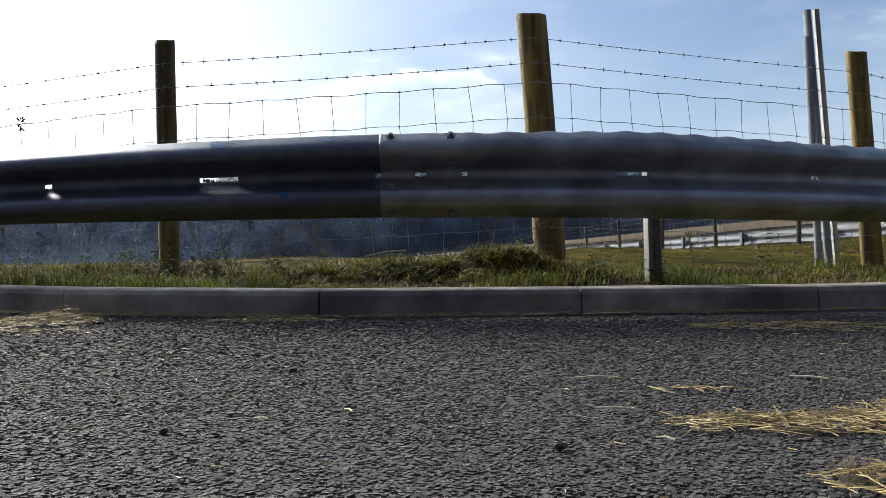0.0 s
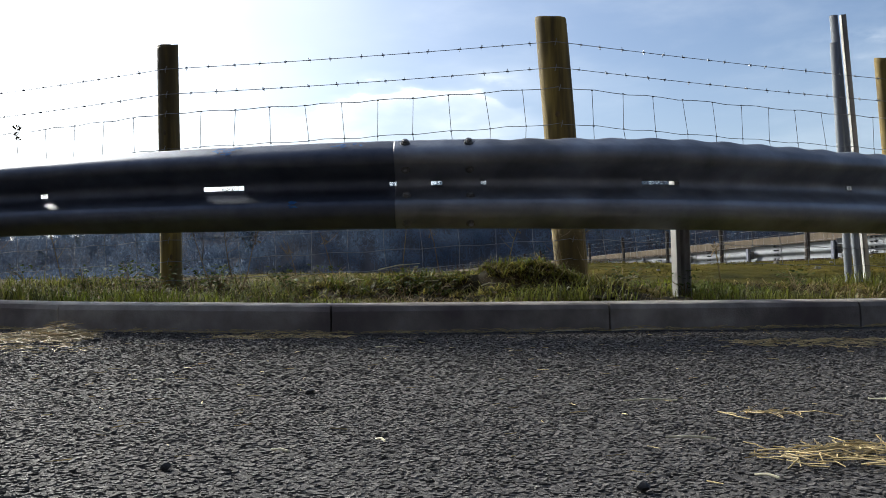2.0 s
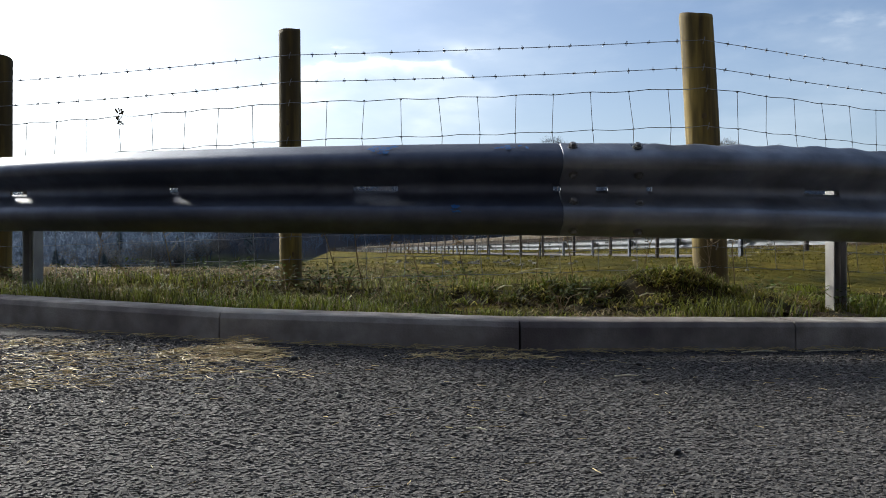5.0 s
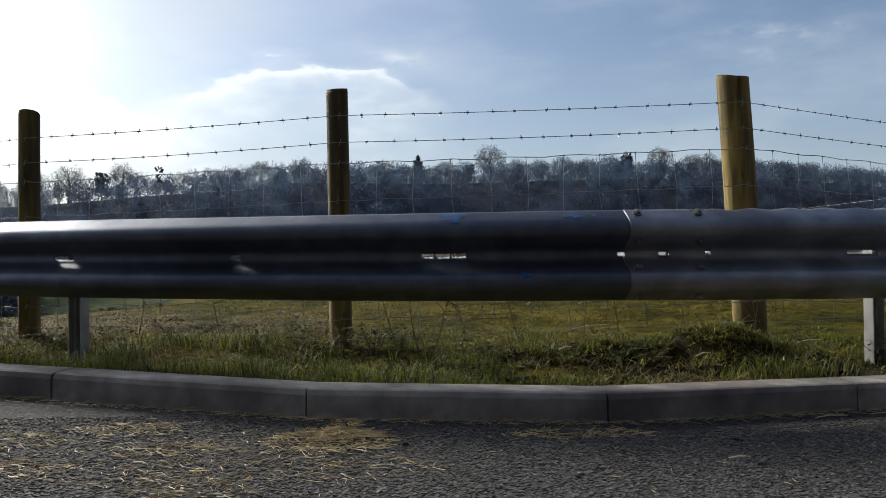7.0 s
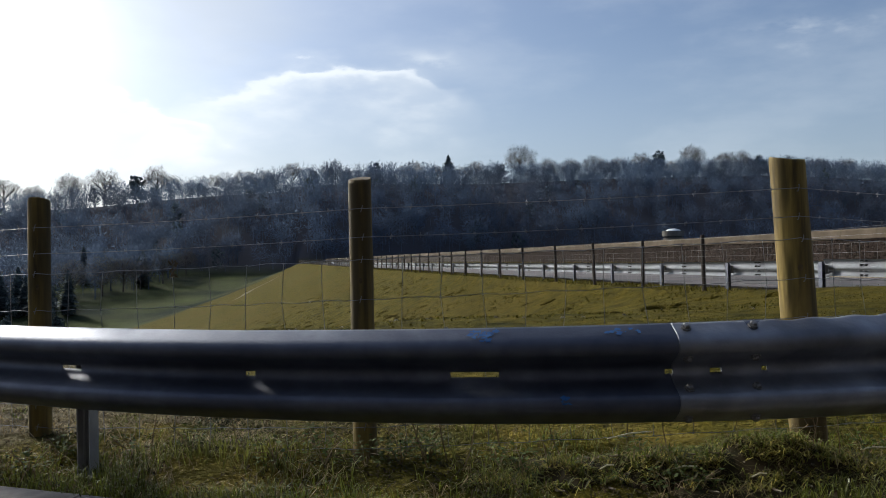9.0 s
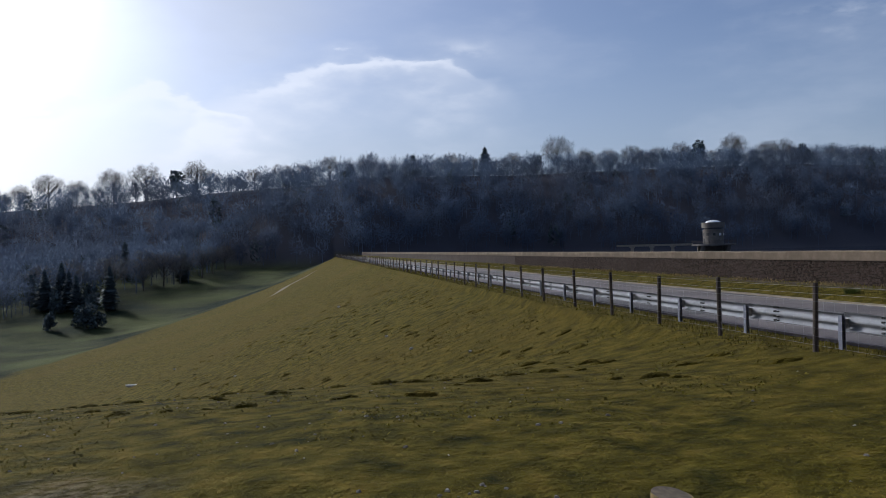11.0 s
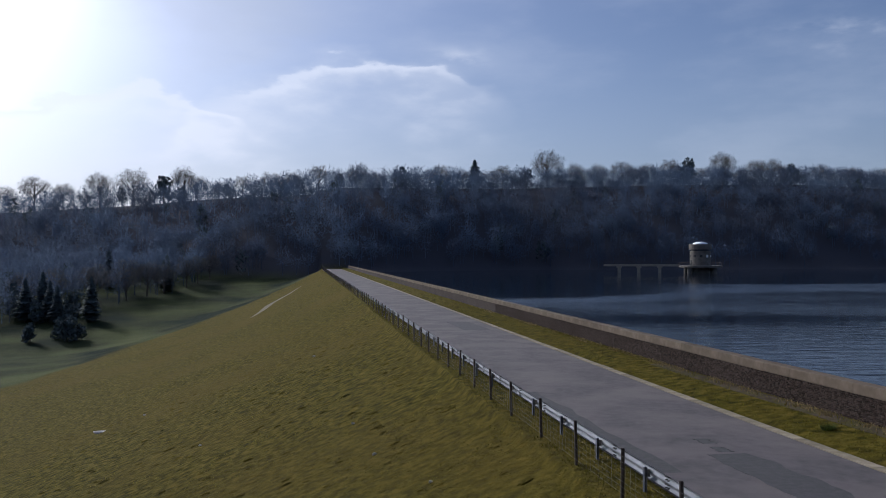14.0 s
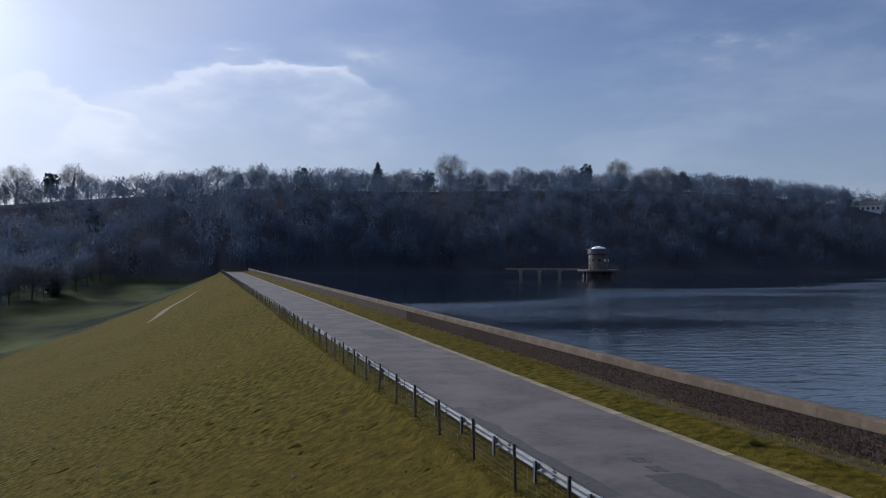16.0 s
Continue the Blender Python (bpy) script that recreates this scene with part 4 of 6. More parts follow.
# ---- lake ----
def build_water():
    g = Geo()
    us = [-200, 0, 60, 120, 200, 280, 338, 400, 520]
    vs = [10.75, 30, 80, 160, 300, 600, 1500]
    n = len(vs)
    pts = [dam(u, v, WATER_Z) for u in us for v in vs]
    fs = [(i * n + k, i * n + k + 1, (i + 1) * n + k + 1, (i + 1) * n + k) for i in range(len(us) - 1) for k in range(n - 1)]
    return tagged(part("water", g.add(pts, fs), M_WATER, None, "dark blue lake water with wind ripples"), kind="structure")


build_water()


# ---- parapet wall ----
def build_parapet():
    wall = tagged(thing("parapet_wall", dam(20, 10.2, 0)), "weathered brown stone parapet wall with pale coping", kind="structure")
    inv = wall.matrix_world.inverted()
    us = np.arange(-10, DAM_END + 0.1, 6)
    prof = [(10.20, -0.5), (10.20, 1.20), (10.62, 1.20), (10.62, -7.0)]
    vs = [inv @ dam(u, v, float(crest_z(u)) + h) for u in us for v, h in prof]
    fs = [(i * 4 + k, i * 4 + k + 1, i * 4 + k + 5, i * 4 + k + 4) for i in range(len(us) - 1) for k in range(3)]
    fs += [tuple(range(4)), tuple((len(us) - 1) * 4 + k for k in (3, 2, 1, 0))]
    part("wall_core", Geo().add(vs, fs), M_JOINT, wall)
    # rubble facing, too fine to pick apart one by one
    rnd = random.Random(8)
    g = Geo()
    u = 14.0
    for row in range(16):
        z0 = 0.26 + row * 0.058
        u = 14.0 + rnd.uniform(0, 0.3)
        while u < 80:
            ln = rnd.uniform(0.06, 0.18)
            h, d = rnd.uniform(0.044, 0.054), rnd.uniform(0.004, 0.028)
            c = float(crest_z(u))
            j = lambda: rnd.uniform(-0.010, 0.010)
            front = [inv @ dam(u + 0.012 + j(), 10.2 - d, c + z0 + j()), inv @ dam(u + ln - 0.012 + j(), 10.2 - d + j() * 0.6, c + z0 + j()), inv @ dam(u + ln - 0.014 + j(), 10.2 - d, c + z0 + h + j()), inv @ dam(u + 0.014 + j(), 10.2 - d + j() * 0.6, c + z0 + h + j())]
            back = [inv @ dam(a, 10.21, c + b) for a, b in ((u, z0 - 0.004), (u + ln, z0 - 0.004), (u + ln, z0 + h + 0.004), (u, z0 + h + 0.004))]
            g.add(front + back, ((3, 2, 1, 0), (0, 1, 5, 4), (1, 2, 6, 5), (2, 3, 7, 6), (3, 0, 4, 7)))
            u += ln
    tagged(part("rubble_facing", g, M_RUBBLE, wall, "rough brown rubble stones"), kind="stuff")
    g = Geo()
    us = np.arange(80, DAM_END + 0.1, 6)
    vs = [inv @ dam(u, 10.185, float(crest_z(u)) + h) for u in us for h in (0.2, 1.2)]
    part("far_facing", g.add(vs, [(i * 2, i * 2 + 1, i * 2 + 3, i * 2 + 2) for i in range(len(us) - 1)]), M_WALL, wall)
    # coping slabs
    ln = 1.8
    slab = Geo()
    prof = [(-0.05, 0.0), (-0.055, 0.03), (-0.055, 0.30), (-0.035, 0.335), (0.20, 0.36), (0.44, 0.335), (0.46, 0.30), (0.46, 0.0)]
    n = len(prof)
    slab.add([(a, u0, h) for u0 in (0.006, ln - 0.006) for a, h in prof], [(k, k + 1, n + k + 1, n + k) for k in range(n - 1)] + [(n - 1, 0, n, 2 * n - 1), tuple(range(n)), tuple(2 * n - 1 - k for k in range(n))])
    me = slab.mesh("coping_slab", M_COPING)
    rz = math.degrees(math.atan2(-DAM_DX, DAM_DY))
    for k in range(int((DAM_END + 6) / ln)):
        u = -6 + k * ln
        p = dam(u, 10.2, float(crest_z(u)) + 1.20 + rnd.uniform(-0.006, 0.006))
        ob = part("coping_slab", me, None, wall)
        set_at(ob, inv @ pose(p.x, p.y, p.z, 0, rnd.uniform(-0.3, 0.3), rz))
    return wall


M_RUBBLE = material("rubble_stone", ((0.022, 0.016, 0.0135), (0.048, 0.035, 0.029)), 6, 0.95, bump=0.6, bump_scale=30, island=0.5, big=(0.4, (0.05, 0.038, 0.032), 0.6), spec=0.06)
build_parapet()


def build_road_edge():
    """Pale concrete edging stones on the lake side of the road."""
    edge = tagged(thing("road_edging", dam(20, 7.6, 0)), "pale concrete edging stones along the service road", kind="structure")
    inv = edge.matrix_world.inverted()
    g = Geo().box(0, 0.36, 0.008, 1.792, -0.25, 0.025)
    me = g.mesh("edging_stone", M_EDGE)
    rz = math.degrees(math.atan2(-DAM_DX, DAM_DY))
    rnd = random.Random(4)
    for k in range(190):
        u = 2 + k * 1.8
        p = dam(u, 7.5, float(crest_z(u)) + rnd.uniform(-0.006, 0.008))
        set_at(part("edging_stone", me, None, edge), inv @ pose(p.x, p.y, p.z, 0, 0, rz + rnd.uniform(-0.4, 0.4)))


build_road_edge()


# ---- dam fence and dam guard rail ----
def build_dam_fence():
    fence = tagged(thing("dam_fence", dam(15.5, 0, float(crest_z(15.5)))), "long fence of dark slim timber posts and wire netting", "fence")
    inv = fence.matrix_world.inverted()
    rnd = random.Random(12)
    g = Geo().tube([(0, 0, -0.3), (0, 0, 1.18), (0, 0, 1.20)], [0.048, 0.045, 0.036], 8)
    me = g.mesh("post", M_OLDPOST)
    known = [11.9, 15.52, 18.97, 22.19, 25.48, 29.06, 32.72]
    us = known + [32.72 + 3.36 * k for k in range(1, 91)]
    for u in us:
        p = dam(u, rnd.uniform(-0.03, 0.03), float(crest_z(u)) - 0.02 + rnd.uniform(-0.04, 0.03))
        set_at(part("post", me, None, fence), inv @ pose(p.x, p.y, p.z, rnd.uniform(-1.5, 1.5), rnd.uniform(-1.8, 1.8), rnd.uniform(0, 90)))
    for h, r in ((1.10, 0.0022), (0.98, 0.0022), (0.85, 0.0022), (0.70, 0.002), (0.54, 0.002), (0.40, 0.002), (0.26, 0.002), (0.12, 0.002)):
        g = Geo()
        g.tube([inv @ (dam(u, -0.05, float(crest_z(u)) + h + rnd.uniform(-0.01, 0.01))) for u in us], r, 3, False)
        part("fence_wire", g, M_WIRE, fence)
    g = Geo()
    u = 12.2
    while u < 60:
        g.tube([inv @ dam(u, -0.05, float(crest_z(u)) + h) for h in (0.85, 0.10)], 0.0016, 3, False)
        u += 0.3
    tagged(part("netting", g, M_WIRE, fence), kind="stuff")


build_dam_fence()


def build_dam_rail():
    rail = tagged(thing("dam_guard_rail", dam(16, 0.9, float(crest_z(16)))), "pale galvanised steel guard rail seen from behind", "guard rail")
    inv = rail.matrix_world.inverted()
    ln = 3.35
    prof = [(d * 0.75, h) for d, h in W_BEAM]
    n = len(prof)
    g = Geo()
    for back, turn in ((0.10, 1), (0.097, -1)):
        quads = [(k, n + k, n + k + 1, k + 1)[::turn] for k in range(n - 1)]
        g.add([(back + d, y, 0.555 + h) for y in (0.0, ln + 0.16) for d, h in prof], quads)
    beam = g.mesh("beam", M_GALV_FAR)
    # channel post: pale flange towards the fence, dark hollow side
    g = Geo().box(-0.055, 0.0, -0.004, 0.004, -0.3, 0.70).box(-0.062, -0.055, -0.055, 0.055, -0.3, 0.70).box(0.0, 0.007, -0.055, 0.055, -0.3, 0.70)
    post = g.mesh("post", M_GALV)
    g = Geo().box(0.007, 0.10, -0.04, 0.04, 0.47, 0.485).box(0.007, 0.10, -0.04, 0.04, 0.625, 0.64).box(0.007, 0.10, -0.003, 0.003, 0.47, 0.64)
    bracket = g.mesh("bracket", M_BOLT)
    bolt = Geo().tube([(0.085, 0, 0), (0.15, 0, 0)], 0.017, 6).mesh("bolt", M_DARK)
    rz = math.degrees(math.atan2(-DAM_DX, DAM_DY))
    for k in range(100):
        u = 9.25 + k * ln
        p = dam(u, 0.80, float(crest_z(u)) - 0.15)
        m = inv @ pose(p.x, p.y, p.z, 0, 0, rz)
        set_at(part("beam", beam, None, rail), m)
        ps = set_at(part("post", post, None, rail), m)
        set_at(part("bracket", bracket, None, ps), pose(0, 0, 0))
        if k < 14:
            for dy in (2.32, 2.44):
                for z in (0.425, 0.505, 0.605, 0.685):
                    set_at(part("bolt", bolt, None, rail), m @ pose(0, dy, z))


build_dam_rail()


# ---- valve tower and its bridge ----
def ring_wall(g, r, z0, z1, n=28, r1=None):
    g.tube([(0, 0, z0), (0, 0, z1)], [r, r if r1 is None else r1], n)


M_PIER = material("bridge_concrete", ((0.24, 0.205, 0.155), (0.33, 0.285, 0.22)), 0.5, 0.9)


def build_tower():
    t = tagged(thing("valve_tower", (113.9, 326.5, WATER_Z)), "round concrete draw-off tower with white domed roof light", "tower")
    g = Geo()
    ring_wall(g, 3.6, -4, 3.2)
    part("shaft", g, M_CONC, t)
    g = Geo()
    ring_wall(g, 8.3, 2.3, 3.0)
    part("platform", g, M_CONC, t, "broad dark concrete platform ring")
    g = Geo()
    ring_wall(g, 3.9, 2.9, 8.6)
    body = part("body", g, M_CONC, t)
    for k in range(10):
        a = 2 * math.pi * k / 10 - 1.2
        m = pose(3.9 * math.cos(a), 3.9 * math.sin(a), 6.6, 0, 0, math.degrees(a))
        part("window", Geo().box(-0.06, 0.06, -0.5, 0.5, -0.45, 0.55, m), M_WHITE if k in (0, 1) else M_DARK, body)
    part("door", Geo().box(-0.08, 0.08, -0.6, 0.6, 3.0, 5.1, pose(-3.86, -0.6, 0, 0, 0, 8)), M_DARK, body)
    g = Geo()
    ring_wall(g, 3.5, 8.6, 9.3)
    part("gap_ring", g, M_DARK, t, "dark recessed ring under the roof")
    g = Geo()
    ring_wall(g, 4.3, 9.2, 11.2)
    part("roof_drum", g, M_CONC, t)
    g = Geo()
    g.tube([(0, 0, 11.1)] + [(0, 0, 11.2 + 1.0 * math.sin(a)) for a in (0, 0.4, 0.8, 1.2, 1.5)], [2.9] + [2.9 * math.cos(a) for a in (0, 0.4, 0.8, 1.2, 1.5)], 24)
    part("dome", g, M_DOME, t, "low white domed roof light", True)
    g = Geo()
    for k in range(24):
        a = 2 * math.pi * k / 24
        g.tube([(8.1 * math.cos(a), 8.1 * math.sin(a), 3.0), (8.1 * math.cos(a), 8.1 * math.sin(a), 4.1)], 0.04, 4)
    for z in (3.6, 4.1):
        g.tube([(8.1 * math.cos(2 * math.pi * k / 24), 8.1 * math.sin(2 * math.pi * k / 24), z) for k in range(25)], 0.035, 4, False)
    part("railing", g, M_OLDPOST, t, "thin dark railing")
    for k in range(4):
        a = 2 * math.pi * k / 4 + 0.6
        part("leg", Geo().tube([(6.6 * math.cos(a), 6.6 * math.sin(a), -4), (6.6 * math.cos(a), 6.6 * math.sin(a), 2.4)], 0.9, 12), M_CONC, t)

    b = tagged(thing("access_bridge", (95, 332, WATER_Z)), "pale concrete footbridge on piers leading to the tower", "bridge")
    m = pose(0, 0, 0, 0, 0, -17)
    part("deck", Geo().box(-17, 12, -1.1, 1.1, 2.6, 3.4, m), M_PIER, b)
    for x in (-11, -3.5, 4.5):
        part("pier", Geo().box(x - 0.6, x + 0.6, -1.0, 1.0, -4, 2.6, m).box(x - 1.0, x + 1.0, -1.2, 1.2, 2.1, 2.6, m), M_PIER, b)
    for y in (-1.05, 1.05):
        g = Geo()
        for k in range(14):
            g.box(-17 + k * 2.1, -16.9 + k * 2.1, y - 0.05, y + 0.05, 3.4, 4.4, m)
        g.box(-17, 12, y - 0.04, y + 0.04, 4.32, 4.4, m).box(-17, 12, y - 0.03, y + 0.03, 3.85, 3.92, m)
        part("handrail", g, M_OLDPOST, b)


build_tower()


# ---- house on the far hill ----
def build_house():
    x, y = 372.0, 520.0
    z = tz(x, y)
    h = tagged(thing("house", (x, y, z), -35), "small white rendered house with a dark slate roof", "house")
    wall = part("wall", Geo().box(-6.5, 6.5, -3.5, 3.5, -2, 4.2), M_WHITE, h)
    g = Geo().add([(-7, -4, 4.1), (7, -4, 4.1), (7, 4, 4.1), (-7, 4, 4.1), (-7, 0, 7), (7, 0, 7)], [(0, 1, 5, 4), (2, 3, 4, 5), (0, 4, 3), (1, 2, 5), (3, 2, 1, 0)])
    roof = part("roof", g, M_SLATE, h)
    part("chimney", Geo().box(3.5, 4.5, -0.5, 0.5, 5.5, 8.2), M_CONC, roof)
    for wx in (-4.6, -1.6, 1.6, 4.6):
        w = part("window", Geo().box(wx - 0.7, wx + 0.7, -3.56, -3.46, 1.2, 2.8), M_GLASS, h)
        part("sill", Geo().box(wx - 0.8, wx + 0.8, -3.64, -3.5, 1.08, 1.18), M_CONC, w)


build_house()


# ---- trees ----
def bare_tree(seed, h, spread):
    """A leafless broadleaf tree: forked limbs under a rounded, lobed crown of fine twigs."""
    rnd = random.Random(seed)
    r = np.random.RandomState(seed)
    wood, twigs = Geo(), Geo()
    lean = Vector((rnd.uniform(-0.05, 0.05), rnd.uniform(-0.05, 0.05), 1))
    wood.tube([lean * z for z in (-0.5, h * 0.22, h * 0.45, h * 0.75)], [h * 0.024, h * 0.019, h * 0.012, h * 0.004], 6, False)
    lobes = []
    n = 15
    for i in range(n):
        f = (i + 0.5) / n
        a = i * 2.4 + rnd.uniform(-0.3, 0.3)
        up = -0.25 + 1.2 * f
        flat = math.sqrt(max(0.0, 1 - min(1, up) ** 2)) if up > 0 else 0.95
        c = Vector((math.cos(a) * flat * spread * h * 0.62, math.sin(a) * flat * spread * h * 0.62, h * (0.55 + 0.30 * up * rnd.uniform(0.85, 1.1))))
        lobes.append((c, h * rnd.uniform(0.13, 0.19)))
        fork = lean * h * (0.2 + 0.3 * f)
        mid = fork.lerp(c, 0.55) + Vector((rnd.uniform(-1, 1), rnd.uniform(-1, 1), rnd.uniform(-1, 0.3))) * h * 0.03
        wood.tube([fork, mid, c], [h * 0.011, h * 0.007, h * 0.003], 4, False)
        for _ in range(6):
            p = mid.lerp(c, rnd.uniform(0, 1))
            e = c + Vector((rnd.gauss(0, 1), rnd.gauss(0, 1), rnd.gauss(0.3, 1))).normalized() * lobes[-1][1] * 0.9
            wood.tube([p, p.lerp(e, 0.5) + Vector((0, 0, h * 0.012)), e], [h * 0.004, h * 0.0028, h * 0.0012], 3, False)
    for c, rad in lobes:
        k = 215
        d = r.normal(size=(k, 3))
        d /= np.linalg.norm(d, axis=1)[:, None]
        p = np.array(c) + d * rad * r.uniform(0.25, 0.95, k)[:, None]
        w = d + r.normal(size=(k, 3)) * 0.45 + np.array([0, 0, 0.25])
        w /= np.linalg.norm(w, axis=1)[:, None]
        e = p + w * h * r.uniform(0.03, 0.085, k)[:, None]
        sd = np.cross(w, r.normal(size=(k, 3)))
        sd *= h * 0.0028 / np.linalg.norm(sd, axis=1)[:, None]
        for q in range(k):
            twigs.add([p[q] - sd[q], p[q] + sd[q], e[q]], [(0, 1, 2)])
    t = tagged(thing("tree"), "", "tree")
    part("trunk", wood, M_BARK, t)
    part("crown", twigs, M_TWIG, t, "bare winter twigs")
    return t


def ivy_tree(seed, h, low=0.3, leaf=0.028):
    """A tree clad in ivy: a dark crown of many small leaf clumps with gaps."""
    rnd = random.Random(seed)
    wood, leaves = Geo(), Geo()
    wood.tube([(0, 0, -0.5), (0.1, 0, h * 0.5), (0, 0.1, h * 0.9)], [h * 0.025, h * 0.018, h * 0.006], 5, False)
    lobes = [(Vector((rnd.uniform(-1, 1) * h * 0.2, rnd.uniform(-1, 1) * h * 0.2, h * rnd.uniform(low, 0.85))), h * rnd.uniform(0.12, 0.22)) for _ in range(10)]
    for c, r in lobes:
        for _ in range(60):
            w = Vector((rnd.gauss(0, 1), rnd.gauss(0, 1), rnd.gauss(0, 1))).normalized()
            p = c + w * r * rnd.uniform(0.6, 1.08)
            s = h * leaf
            a, b = Vector((rnd.uniform(-1, 1), rnd.uniform(-1, 1), rnd.uniform(-1, 1))) * s, Vector((rnd.uniform(-1, 1), rnd.uniform(-1, 1), rnd.uniform(-1, 1))) * s
            leaves.add([p + a, p + b, p - a, p - b * 0.8], [(0, 1, 2, 3)])
    t = tagged(thing("tree"), "dark ivy-clad tree on the wooded hill", "tree")
    part("trunk", wood, M_BARK, t)
    part("crown", leaves, M_HAZY_IVY, t, "dark green leaf clumps")
    return t


def conifer(seed, h, wide=0.2):
    rnd = random.Random(seed)
    wood, leaves = Geo(), Geo()
    wood.tube([(0, 0, -0.5), (0, 0, h)], [h * 0.02, h * 0.004], 5, False)
    for tier in range(26):
        z = h * (0.05 + 0.92 * tier / 26)
        r = h * wide * (1 - tier / 27.5) ** 0.75 * (0.55 + 0.45 * min(1, tier / 5)) * rnd.uniform(0.8, 1.15)
        for k in range(14):
            a = 2 * math.pi * (k + rnd.uniform(0, 0.9)) / 14
            o = Vector((math.cos(a), math.sin(a), 0))
            s = Vector((-math.sin(a), math.cos(a), 0)) * r * 0.34
            rr = r * rnd.uniform(0.5, 1.2)
            leaves.add([(0, 0, z + 0.03 * h), o * rr * 0.6 + s + Vector((0, 0, z)), o * rr + Vector((0, 0, z - 0.03 * h)), o * rr * 0.6 - s + Vector((0, 0, z))], [(0, 1, 2, 3)])
    t = tagged(thing("conifer"), "", "conifer")
    part("trunk", wood, M_BARK, t)
    part("foliage", leaves, M_HAZY_IVY, t, "dark green needle boughs")
    return t


def plant(src, x, y, scale, rz, label, group):
    ob = copy_thing(src, Matrix.Translation((x, y, tz(x, y))) @ Matrix.Rotation(rz, 4, "Z"))
    ob.scale = (scale * 1.0, scale * 1.0, scale)
    return tagged(ob, label, group=group)


# along the ridge: x, height of the top over the datum, kind (b: bare broadleaf, i: ivy-clad, p: conifer)
SKYLINE = ((-232, 45.6, "b"), (-215, 51.5, "b"), (-198, 47.5, "b"), (-175, 52.9, "b"), (-155, 54.4, "b"), (-136, 50.8, "i"), (-124, 54.7, "b"), (-116, 49.8, "b"), (-98, 45.4, "i"), (-90, 49.3, "b"), (-74, 51.5, "b"), (-62, 51.2, "b"),
           (-48, 55.3, "b"), (-36, 47.5, "i"), (-29, 53.2, "b"), (-18, 52.0, "b"), (-4, 53.2, "b"), (7, 51.6, "b"), (21, 59.1, "b"), (42, 63.7, "p"), (60, 61.5, "b"), (75, 59.6, "i"), (89, 70.8, "b"), (107, 63.3, "b"), (122, 63.1, "b"),
           (137, 65.2, "b"), (154, 64.0, "b"), (169, 66.8, "b"), (179, 68.7, "i"), (205, 72.1, "b"), (227, 67.7, "b"), (238, 68.3, "b"), (254, 66.3, "i"), (272, 65.1, "b"), (294, 63.6, "b"), (316, 63.5, "b"))


def ridge_y(x):
    return float(hill_z(np.array([x]), np.array([500.0]))[0][0]) + 124


